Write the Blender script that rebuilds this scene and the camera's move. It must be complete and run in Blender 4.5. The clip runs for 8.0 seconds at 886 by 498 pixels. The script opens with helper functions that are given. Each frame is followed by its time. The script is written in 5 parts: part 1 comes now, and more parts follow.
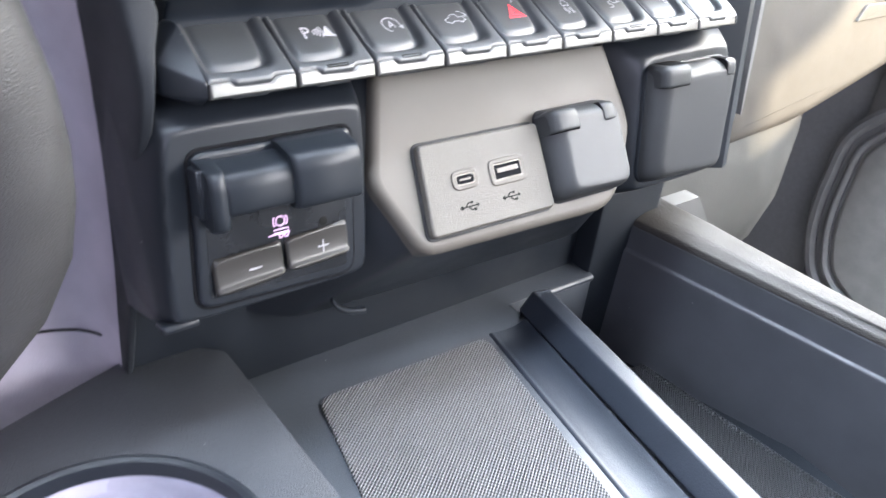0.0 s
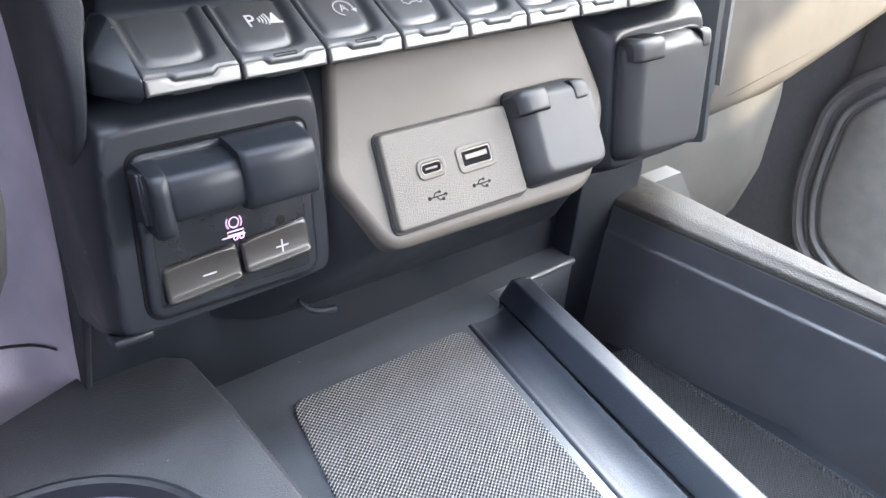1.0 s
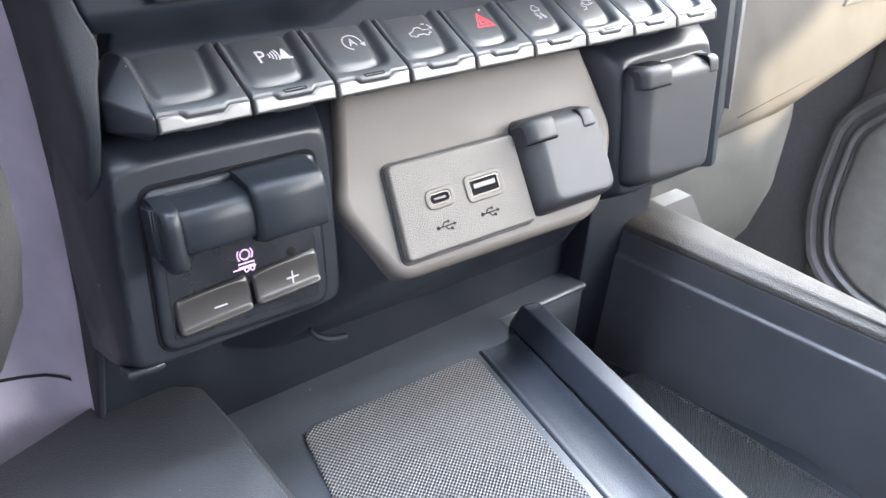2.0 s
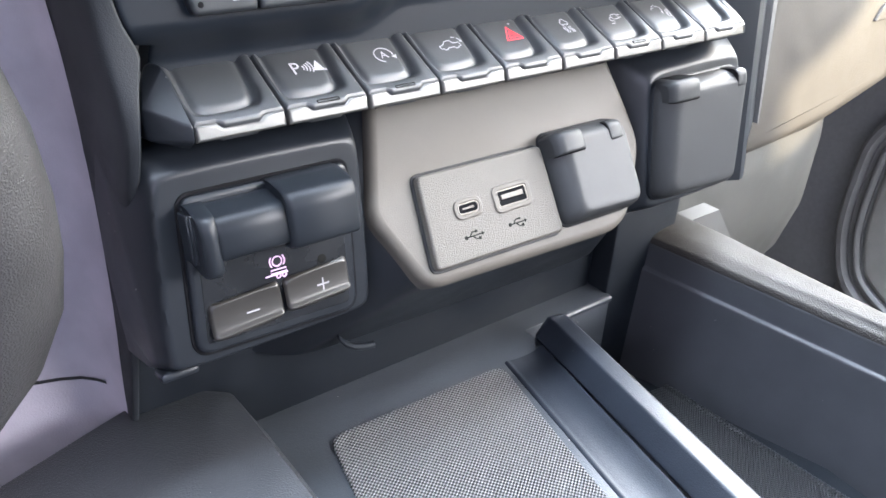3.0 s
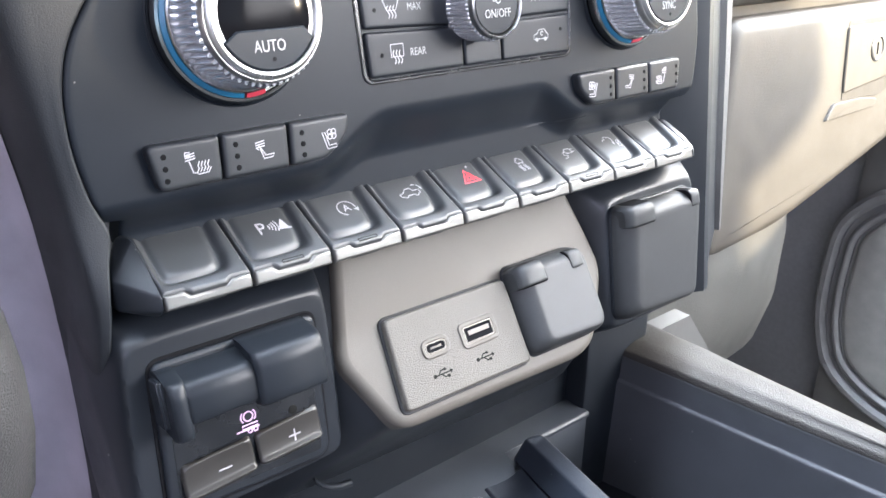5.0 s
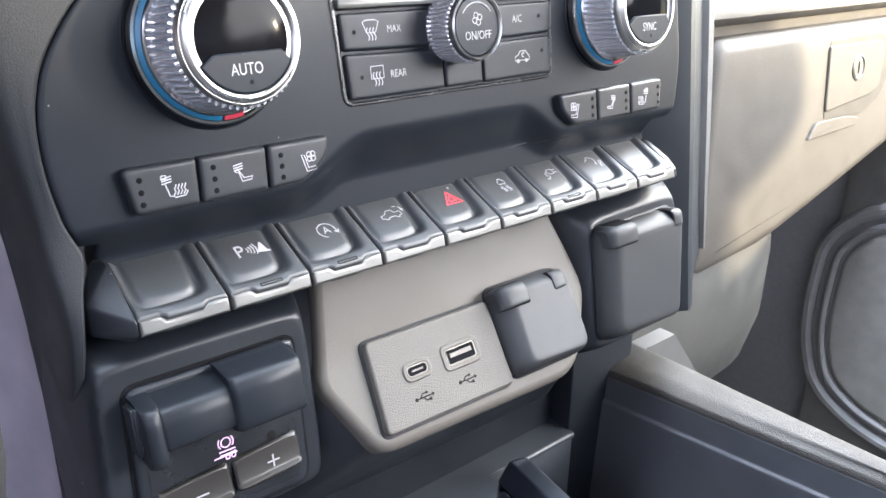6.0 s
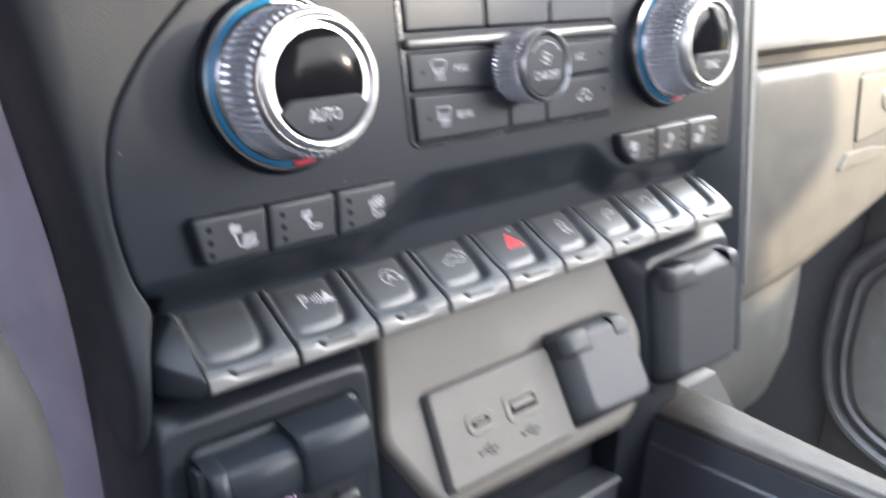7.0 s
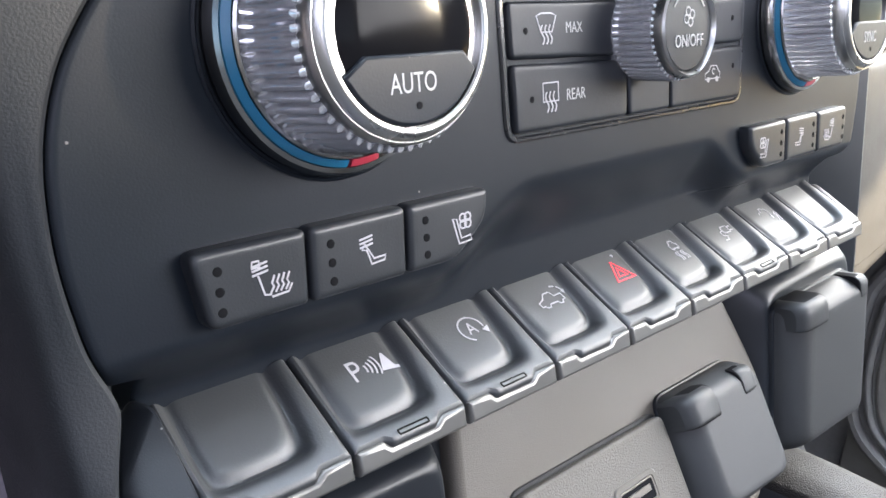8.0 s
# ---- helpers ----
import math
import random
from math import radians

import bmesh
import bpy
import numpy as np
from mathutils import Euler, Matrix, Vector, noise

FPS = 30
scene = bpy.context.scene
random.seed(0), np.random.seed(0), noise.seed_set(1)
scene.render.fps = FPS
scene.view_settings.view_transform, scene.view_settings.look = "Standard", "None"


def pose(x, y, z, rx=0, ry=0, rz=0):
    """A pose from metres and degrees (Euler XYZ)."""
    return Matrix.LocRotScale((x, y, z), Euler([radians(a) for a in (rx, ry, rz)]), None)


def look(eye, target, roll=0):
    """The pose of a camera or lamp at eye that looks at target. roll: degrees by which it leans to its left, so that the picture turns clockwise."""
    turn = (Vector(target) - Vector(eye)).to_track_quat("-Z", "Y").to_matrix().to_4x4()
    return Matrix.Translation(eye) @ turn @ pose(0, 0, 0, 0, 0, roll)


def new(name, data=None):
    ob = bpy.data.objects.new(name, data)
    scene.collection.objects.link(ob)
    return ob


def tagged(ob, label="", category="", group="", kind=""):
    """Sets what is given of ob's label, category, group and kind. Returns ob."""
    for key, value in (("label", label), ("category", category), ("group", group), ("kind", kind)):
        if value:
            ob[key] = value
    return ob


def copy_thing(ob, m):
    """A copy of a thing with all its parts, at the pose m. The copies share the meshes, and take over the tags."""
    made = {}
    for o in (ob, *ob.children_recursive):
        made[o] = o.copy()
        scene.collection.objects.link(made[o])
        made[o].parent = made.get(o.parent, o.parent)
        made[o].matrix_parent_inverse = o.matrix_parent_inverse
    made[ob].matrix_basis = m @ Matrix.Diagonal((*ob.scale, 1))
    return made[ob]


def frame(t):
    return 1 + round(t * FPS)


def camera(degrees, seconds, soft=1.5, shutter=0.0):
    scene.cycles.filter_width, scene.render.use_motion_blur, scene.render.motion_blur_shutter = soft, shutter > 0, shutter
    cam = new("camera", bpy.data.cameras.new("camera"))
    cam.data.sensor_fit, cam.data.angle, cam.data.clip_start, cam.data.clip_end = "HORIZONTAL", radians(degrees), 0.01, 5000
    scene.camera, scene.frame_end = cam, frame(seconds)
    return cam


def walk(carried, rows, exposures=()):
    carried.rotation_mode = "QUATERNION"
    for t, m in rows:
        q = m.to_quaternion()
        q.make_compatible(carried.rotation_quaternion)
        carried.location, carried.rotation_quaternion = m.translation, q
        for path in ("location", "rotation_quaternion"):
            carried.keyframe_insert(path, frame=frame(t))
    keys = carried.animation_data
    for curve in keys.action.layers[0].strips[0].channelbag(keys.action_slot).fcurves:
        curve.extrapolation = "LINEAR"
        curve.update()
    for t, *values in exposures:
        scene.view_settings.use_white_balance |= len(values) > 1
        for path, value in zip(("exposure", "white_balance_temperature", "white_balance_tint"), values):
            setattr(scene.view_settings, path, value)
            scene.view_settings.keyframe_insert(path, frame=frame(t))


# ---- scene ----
cam = camera(58.0, 8.0, 1.5, 0.5)
PATH = [
    (0, (-0.188, -0.183, 0.677), (0.944, 1.111, -0.344), 6.9),
    (0.2, (-0.183, -0.178, 0.676), (0.964, 1.106, -0.343), 5.7),
    (0.5, (-0.18, -0.181, 0.673), (0.937, 1.109, -0.371), 4.7),
    (1, (-0.175, -0.178, 0.674), (0.964, 1.082, -0.382), 4.7),
    (1.5, (-0.173, -0.178, 0.678), (0.968, 1.098, -0.356), 4.1),
    (3, (-0.177, -0.181, 0.678), (0.91, 1.175, -0.312), 3.2),
    (3.5, (-0.177, -0.182, 0.683), (0.919, 1.202, -0.257), 2.2),
    (4, (-0.175, -0.185, 0.693), (0.945, 1.225, -0.177), 1.3),
    (4.5, (-0.173, -0.185, 0.695), (0.971, 1.235, -0.127), 0.8),
    (5, (-0.172, -0.185, 0.696), (0.996, 1.235, -0.091), 0.6),
    (6.5, (-0.168, -0.185, 0.697), (1.045, 1.22, -0.047), 0.7),
    (6.8, (-0.171, -0.177, 0.698), (1.058, 1.208, -0.061), 0.6),
    (7, (-0.177, -0.162, 0.701), (1.038, 1.262, -0.004), 1.1),
    (7.2, (-0.17, -0.13, 0.695), (1.043, 1.309, 0.02), 0.8),
    (7.3, (-0.167, -0.116, 0.692), (1.062, 1.313, 0.024), 1.0),
    (7.5, (-0.153, -0.098, 0.686), (1.084, 1.313, -0.006), 1.5),
    (7.6, (-0.151, -0.094, 0.684), (1.098, 1.304, -0.014), 1.9),
    (7.8, (-0.152, -0.090, 0.682), (1.130, 1.276, -0.021), 2.0),
    (8, (-0.152, -0.09, 0.682), (1.122, 1.282, -0.02), 2.2),
]
walk(cam, [(t, look(eye, target, roll)) for t, eye, target, roll in PATH],
     [(0.0, 3.66), (0.6, 3.55), (1.5, 3.57), (3.4, 3.62), (4.2, 3.70), (5.0, 3.62), (6.3, 3.38), (7.2, 3.17), (8.0, 3.08)])

# ---- light: sky and one sun through the cab's windows ----
SUN_WAY = Vector((0.68, -0.68, 0.17)).normalized()
world = bpy.data.worlds.new("sky")
scene.world = world
world.use_nodes = True
wn = world.node_tree.nodes
sky = wn.new("ShaderNodeTexSky")
sky.sky_type = "NISHITA"
sky.sun_disc = False
sky.dust_density, sky.air_density = 0.2, 0.7
sky.sun_elevation = math.asin(SUN_WAY.z)
sky.sun_rotation = math.atan2(SUN_WAY.x, SUN_WAY.y)
world.node_tree.links.new(sky.outputs[0], wn["Background"].inputs[0])
wn["Background"].inputs[1].default_value = 0.05
sun = bpy.data.lights.new("sun", "SUN")
sun.energy, sun.angle, sun.color = 0.88, radians(1.5), (1.0, 0.84, 0.60)
new("sun", sun).matrix_world = look(SUN_WAY * 3, (0, 0, 0))


def window_light(name, place, target, w, h, watts, colour):
    """The sky's light in a window's opening."""
    lamp = bpy.data.lights.new(name, "AREA")
    lamp.shape, lamp.size, lamp.size_y, lamp.energy, lamp.color = "RECTANGLE", w, h, watts, colour
    new(name, lamp).matrix_world = look(place, target)


window_light("windscreen_light", (0.0, 0.22, 1.14), (0.0, -0.25, 0.43), 1.8, 0.85, 17.0, (0.72, 0.83, 1.0))
window_light("driver_window_light", (-0.80, -0.60, 1.0), (0.0, -0.10, 0.55), 1.3, 0.38, 0.9, (0.80, 0.78, 1.0))
window_light("passenger_window_light", (0.85, 0.02, 1.02), (0.0, -0.10, 0.60), 0.80, 0.58, 3.9, (1.0, 0.96, 0.90))
window_light("rear_passenger_window_light", (0.80, -0.92, 1.03), (0.0, 0.0, 0.62), 0.9, 0.34, 4.5, (0.97, 0.96, 1.0))


# ---- materials ----
def material(name, colour, rough=0.5, metal=0.0, vary=0.12, scale=60.0, grain=0.0, grain_scale=2500.0, kind="noise", coat=0.0, emit=0.0, dust=0.0, rough_vary=0.08, spec=0.5):
    m = bpy.data.materials.new(name)
    m.use_nodes = True
    nt = m.node_tree
    n, l = nt.nodes, nt.links
    b = n["Principled BSDF"]
    b.inputs["Metallic"].default_value = metal
    b.inputs["Coat Weight"].default_value = coat
    b.inputs["Specular IOR Level"].default_value = spec
    co = n.new("ShaderNodeTexCoord")
    big = n.new("ShaderNodeTexNoise")
    big.inputs["Scale"].default_value, big.inputs["Detail"].default_value = scale, 5
    l.new(co.outputs["Object"], big.inputs["Vector"])
    ramp = n.new("ShaderNodeMapRange")
    ramp.inputs["From Min"].default_value, ramp.inputs["From Max"].default_value = 0.3, 0.7
    ramp.inputs["To Min"].default_value, ramp.inputs["To Max"].default_value = 1 - vary, 1 + vary
    l.new(big.outputs["Fac"], ramp.inputs["Value"])
    mul = n.new("ShaderNodeVectorMath")
    mul.operation = "SCALE"
    mul.inputs[0].default_value = colour
    l.new(ramp.outputs[0], mul.inputs["Scale"])
    out = mul.outputs[0]
    if dust:
        speck = n.new("ShaderNodeTexVoronoi")
        speck.inputs["Scale"].default_value = 170
        l.new(co.outputs["Object"], speck.inputs["Vector"])
        cut = n.new("ShaderNodeMapRange")
        cut.inputs["From Min"].default_value, cut.inputs["From Max"].default_value = 0.045, 0.03
        cut.inputs["To Max"].default_value = dust
        l.new(speck.outputs["Distance"], cut.inputs["Value"])
        pick = n.new("ShaderNodeMath")
        pick.operation = "GREATER_THAN"
        pick.inputs[1].default_value = 0.78
        sep = n.new("ShaderNodeSeparateColor")
        l.new(speck.outputs["Color"], sep.inputs[0])
        l.new(sep.outputs[0], pick.inputs[0])
        both = n.new("ShaderNodeMath")
        both.operation = "MULTIPLY"
        l.new(cut.outputs[0], both.inputs[0])
        l.new(pick.outputs[0], both.inputs[1])
        mix = n.new("ShaderNodeMix")
        mix.data_type = "RGBA"
        l.new(both.outputs[0], mix.inputs["Factor"])
        l.new(out, mix.inputs["A"])
        mix.inputs["B"].default_value = (0.5, 0.48, 0.45, 1)
        out = mix.outputs["Result"]
    l.new(out, b.inputs["Base Color"])
    rr = n.new("ShaderNodeMapRange")
    rr.inputs["From Min"].default_value, rr.inputs["From Max"].default_value = 0.3, 0.7
    rr.inputs["To Min"].default_value, rr.inputs["To Max"].default_value = max(rough - rough_vary, 0.02), rough + rough_vary
    l.new(big.outputs["Fac"], rr.inputs["Value"])
    l.new(rr.outputs[0], b.inputs["Roughness"])
    if grain:
        if kind == "leather":
            g = n.new("ShaderNodeTexVoronoi")
            g.feature = "SMOOTH_F1"
            res = "Distance"
        else:
            g = n.new("ShaderNodeTexNoise")
            g.inputs["Detail"].default_value = 2
            res = "Fac"
        g.inputs["Scale"].default_value = grain_scale
        l.new(co.outputs["Object"], g.inputs["Vector"])
        bump = n.new("ShaderNodeBump")
        bump.inputs["Strength"].default_value, bump.inputs["Distance"].default_value = grain, 0.0004
        l.new(g.outputs[res], bump.inputs["Height"])
        l.new(bump.outputs[0], b.inputs["Normal"])
    if emit:
        b.inputs["Emission Color"].default_value = (*colour, 1)
        b.inputs["Emission Strength"].default_value = emit
    return m


TRIM = material("dark satin plastic trim", (0.009, 0.011, 0.0145), 0.39, grain=0.08, grain_scale=4000, dust=0.6, rough_vary=0.04, spec=0.36)
PANEL = material("black climate panel plastic", (0.0082, 0.0108, 0.0150), 0.42, vary=0.05, grain=0.06, dust=0.35, rough_vary=0.01, spec=0.19)
# black dash skin with the outdoor light on it put into a pale lavender
LIT_SIDE = material("soft dash side in its lit colour", (0.39, 0.36, 0.42), 0.60, grain=0.3, grain_scale=1500)
TAUPE = material("taupe satin plastic", (0.086, 0.078, 0.067), 0.46, grain=0.20, grain_scale=3500, vary=0.05, spec=0.22)
TAUPE_GRAIN = material("taupe grained plastic", (0.078, 0.071, 0.061), 0.48, grain=0.7, grain_scale=2200, vary=0.08, spec=0.35)
KEY = material("black soft key plastic", (0.016, 0.018, 0.021), 0.38, grain=0.10, dust=0.4, rough_vary=0.04, spec=0.38)
KEY_PAD = material("dark grey key pad plastic", (0.017, 0.019, 0.021), 0.50, grain=0.12, dust=0.5, rough_vary=0.05, spec=0.95)
BIN = material("dark smooth bin wall plastic", (0.034, 0.036, 0.041), 0.44, grain=0.15, grain_scale=3000, dust=0.3, spec=0.4)
LEVER = material("black satin lever plastic", (0.008, 0.010, 0.013), 0.42, grain=0.08, grain_scale=4000, dust=0.7, rough_vary=0.04, spec=0.26)
ROCKER = material("dark brown grey button plastic", (0.020, 0.018, 0.016), 0.34, grain=0.10, dust=0.3, rough_vary=0.03)
# inner plastic, its colour lowered for the shade under the fascia and in the bin
WELL_SHADE = material("matte inner plastic darkened for shade", (0.006, 0.008, 0.011), 0.5, grain=0.1, spec=0.3)
DASH = material("soft black dash skin", (0.014, 0.016, 0.019), 0.55, grain=0.2, grain_scale=2500, vary=0.06, spec=0.28)
GLOSSY = material("gloss black plastic", (0.011, 0.012, 0.014), 0.26, vary=0.2, dust=0.5)
CHROME = material("satin chrome", (0.135, 0.133, 0.127), 0.36, metal=0.7, vary=0.05, rough_vary=0.04)
BRIGHT = material("polished chrome", (0.31, 0.307, 0.30), 0.19, metal=1.0, vary=0.03, rough_vary=0.03)
BEZEL = material("satin silver bezel", (0.42, 0.415, 0.40), 0.30, metal=1.0, vary=0.05, rough_vary=0.05)
CLUSTER = material("black climate button plastic", (0.011, 0.013, 0.017), 0.42, grain=0.08, dust=0.4, rough_vary=0.03, spec=0.26)
CRYSTAL = material("smoked silver knurl", (0.78, 0.78, 0.80), 0.14, metal=0.75, vary=0.10, rough_vary=0.06)
BLUE = material("blue temperature ring", (0.010, 0.125, 0.23), 0.35, vary=0.05)
RED = material("red temperature ring", (0.36, 0.03, 0.05), 0.30, vary=0.05)
SCREEN = material("black display glass", (0.005, 0.005, 0.006), 0.10, vary=0.2, rough_vary=0.02, spec=0.04)
INK = material("pale printed symbols", (0.36, 0.35, 0.37), 0.55, vary=0.04)
DIM_INK = material("grey printed symbols", (0.30, 0.30, 0.305), 0.55, vary=0.05)
PINK = material("pink lit symbol", (0.60, 0.38, 0.60), 0.5, vary=0.03, emit=0.04)
HAZARD = material("red lit hazard symbol", (0.75, 0.05, 0.07), 0.5, vary=0.03, emit=0.12)
HOLE = material("dark port cavity", (0.008, 0.008, 0.009), 0.9, vary=0.1, spec=0.05)
SHELL = material("brushed steel port shell", (0.10, 0.094, 0.085), 0.42, metal=1.0, vary=0.1)
EMBOSS = material("embossed dark symbol", (0.008, 0.008, 0.0075), 0.7, vary=0.05, spec=0.1)
TONGUE = material("brown contact tongue", (0.055, 0.045, 0.035), 0.4, vary=0.25, scale=900)
SOCKET = material("dark grey outlet lid plastic", (0.026, 0.027, 0.028), 0.50, grain=0.15, grain_scale=4000, rough_vary=0.03, spec=0.26)
RUBBER = material("grey rubber cover", (0.027, 0.028, 0.029), 0.48, grain=0.15, grain_scale=4000, rough_vary=0.03, spec=0.30)
LEATHER = material("black grained vinyl", (0.023, 0.0205, 0.0175), 0.60, grain=0.9, grain_scale=2300, kind="leather", spec=0.30)
WHEEL = material("black leather rim", (0.030, 0.029, 0.029), 0.50, grain=0.5, grain_scale=2200, kind="leather")
RAIL = material("worn dark rail plastic", (0.012, 0.015, 0.021), 0.42, grain=0.20, grain_scale=1800, dust=0.6, rough_vary=0.04, spec=0.36)
TRAY = material("grey tray plastic", (0.033, 0.037, 0.043), 0.34, grain=0.30, grain_scale=1800, dust=0.6, rough_vary=0.05)
BLOCK = material("grained dark console plastic", (0.026, 0.028, 0.032), 0.42, grain=0.5, grain_scale=2300, kind="leather", dust=0.7, rough_vary=0.05)
GLOVE = material("tan glovebox plastic", (0.048, 0.042, 0.034), 0.55, grain=0.35, grain_scale=900)
LOWER = material("grey lower dash plastic", (0.058, 0.057, 0.052), 0.58, grain=0.5, grain_scale=900)
WELT = material("light grey grained strip", (0.075, 0.075, 0.074), 0.5, grain=0.8, grain_scale=1400)
# tan plastic darkened to the shade inside the latch recess
RECESS_SHADE = material("recess shade in dark tan", (0.026, 0.023, 0.019), 0.6, grain=0.4, grain_scale=900)
# door plastic with the glovebox's shade put into its colour; DOOR is the sunlit tone
SHADED_CARD = material("grey door plastic darkened for shade", (0.14, 0.136, 0.126), 0.6, grain=0.5, grain_scale=900)
RIDGE = material("dark grey door ridge plastic", (0.15, 0.148, 0.145), 0.55, grain=0.5, grain_scale=900)
DOOR = material("grey door plastic", (0.20, 0.192, 0.177), 0.55, grain=0.5, grain_scale=900)
# glossy black cup; the sky's reflection in it is put into this pale colour
LINER_SHEEN = material("glossy liner with sky sheen in its colour", (0.34, 0.33, 0.39), 0.28, vary=0.3, scale=40, spec=0.5)
SUNLIT_TRIM = material("trim plastic in its sunlit colour", (0.10, 0.099, 0.095), 0.5, vary=0.04)
CAB = material("cab lining", (0.09, 0.088, 0.086), 0.8, vary=0.1, scale=8)
HEADLINER = material("pale cloth headliner", (0.45, 0.465, 0.49), 0.9, vary=0.06, scale=30)
CARPET = material("dark carpet", (0.19, 0.19, 0.195), 0.9, vary=0.08, scale=200)
SEAM = material("dark seam", (0.010, 0.010, 0.011), 0.7, vary=0.1)


def mesh_mat(name, low, high):
    """A rubber mat with a fine woven relief of raised pips; the shade between them is also in the colour."""
    m = material(name, (0.060, 0.062, 0.066), 0.40, vary=0.15)
    nt = m.node_tree
    n, l = nt.nodes, nt.links
    b = n["Principled BSDF"]
    co = n.new("ShaderNodeTexCoord")
    sep = n.new("ShaderNodeSeparateXYZ")
    l.new(co.outputs["Object"], sep.inputs[0])

    def math_node(op, a, bb):
        k = n.new("ShaderNodeMath")
        k.operation = op
        for i, v in enumerate((a, bb)):
            if isinstance(v, (int, float)):
                k.inputs[i].default_value = v
            elif v is not None:
                l.new(v, k.inputs[i])
        return k.outputs[0]

    f = 2 * math.pi / 0.0015
    s = math_node("ADD", sep.outputs["X"], sep.outputs["Y"])
    d = math_node("SUBTRACT", sep.outputs["X"], sep.outputs["Y"])
    a = math_node("SINE", math_node("MULTIPLY", s, f * 0.8), None)
    c = math_node("SINE", math_node("MULTIPLY", d, f), None)
    h = math_node("ADD", math_node("MULTIPLY", a, 0.42), math_node("MULTIPLY", c, 0.58))
    bump = n.new("ShaderNodeBump")
    bump.inputs["Strength"].default_value, bump.inputs["Distance"].default_value = 0.9, 0.0005
    l.new(h, bump.inputs["Height"])
    l.new(bump.outputs[0], b.inputs["Normal"])
    # colour follows the relief: hollows darkened as shaded, pip tops pale
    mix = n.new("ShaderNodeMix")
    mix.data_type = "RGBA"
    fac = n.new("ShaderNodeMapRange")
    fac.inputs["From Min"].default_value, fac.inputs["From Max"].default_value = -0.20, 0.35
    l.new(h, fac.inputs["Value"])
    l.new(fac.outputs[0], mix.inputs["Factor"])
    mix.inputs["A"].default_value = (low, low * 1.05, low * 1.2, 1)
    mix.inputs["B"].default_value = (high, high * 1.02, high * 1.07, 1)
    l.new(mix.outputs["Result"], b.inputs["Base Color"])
    return m


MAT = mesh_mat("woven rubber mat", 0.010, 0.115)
DARK_MAT = mesh_mat("dark woven rubber mat", 0.006, 0.024)


# ---- building helpers ----
def thing(name, label, category, at=None, group="", kind=""):
    ob = new(name)
    ob.empty_display_size = 0.01
    if at is not None:
        ob.matrix_world = at
    return tagged(ob, label, category, group, kind)


def part(name, bm, mat, parent=None, label="", at=None, smooth=True):
    """Links a bmesh as one mesh object, in its parent's frame."""
    me = bpy.data.meshes.new(name)
    bmesh.ops.recalc_face_normals(bm, faces=bm.faces[:])
    bm.to_mesh(me)
    bm.free()
    me.materials.append(mat)
    if smooth:
        for p in me.polygons:
            p.use_smooth = len(p.vertices) <= 4
        me.set_sharp_from_angle(angle=radians(38))
        for p in me.polygons:
            if len(p.vertices) > 4:
                p.use_smooth = False
    ob = new(name, me)
    if parent is not None:
        ob.parent = parent
    if at is not None:
        ob.matrix_basis = at
    return tagged(ob, label)


def setting(name, bm, mat, label, category, at=None):
    return tagged(part(name, bm, mat, None, "", at), label, category, "", "structure")


def rbox(bm, sx, sy, sz, r=0.001, at=None, seg=2):
    """A box with rounded edges, centred, or placed by a matrix."""
    got = bmesh.ops.create_cube(bm, size=1.0, matrix=(at or Matrix()) @ Matrix.Diagonal((sx, sy, sz, 1)))
    if r:
        edges = list({e for v in got["verts"] for e in v.link_edges})
        bmesh.ops.bevel(bm, geom=edges, offset=r, segments=seg, profile=0.5, affect="EDGES", clamp_overlap=True)
    return bm


def rounded(points, r, seg=4):
    """A polygon with its corners rounded; r is a number or one for each corner."""
    out = []
    k = len(points)
    for i in range(k):
        p, a, b = Vector(points[i]), Vector(points[i - 1]), Vector(points[(i + 1) % k])
        rad = r[i] if isinstance(r, (list, tuple)) else r
        rad = min(rad, (a - p).length * 0.48, (b - p).length * 0.48)
        if rad < 1e-5:
            out.append((p.x, p.y))
            continue
        s, e = p + (a - p).normalized() * rad, p + (b - p).normalized() * rad
        for j in range(seg + 1):
            u = j / seg
            q = s * (1 - u) ** 2 + p * 2 * u * (1 - u) + e * u * u
            out.append((q.x, q.y))
    return out


def inset(points, d):
    """A convex-ish outline moved inwards by d."""
    k = len(points)
    area = sum(points[i - 1][0] * points[i][1] - points[i][0] * points[i - 1][1] for i in range(k))
    sgn = 1 if area > 0 else -1
    out = []
    for i in range(k):
        a, p, b = Vector(points[i - 1]), Vector(points[i]), Vector(points[(i + 1) % k])
        t = (b - p).normalized() + (p - a).normalized()
        if t.length < 1e-6:
            t = b - p
        t.normalize()
        nrm = Vector((-t.y, t.x)) * sgn
        out.append((p.x + nrm.x * d, p.y + nrm.y * d))
    return out


def loft(bm, rings, close=True, cap_start=False, cap_end=False):
    """Skins rings of points, each the same length."""
    rows = [[bm.verts.new(p) for p in ring] for ring in rings]
    k = len(rows[0])
    for r0, r1 in zip(rows, rows[1:]):
        for i in range(k if close else k - 1):
            j = (i + 1) % k
            bm.faces.new((r0[i], r0[j], r1[j], r1[i]))
    if cap_start:
        bm.faces.new(rows[0][::-1])
    if cap_end:
        bm.faces.new(rows[-1])
    return bm


def eased(rings):
    """The rings with a last flat one added inside, so that a cap meets its rounded edge smoothly."""
    last = rings[-1]
    cx, cy = sum(p[0] for p in last) / len(last), sum(p[1] for p in last) / len(last)
    return rings + [[(cx + (p[0] - cx) * 0.9, cy + (p[1] - cy) * 0.9, p[2]) for p in last]]


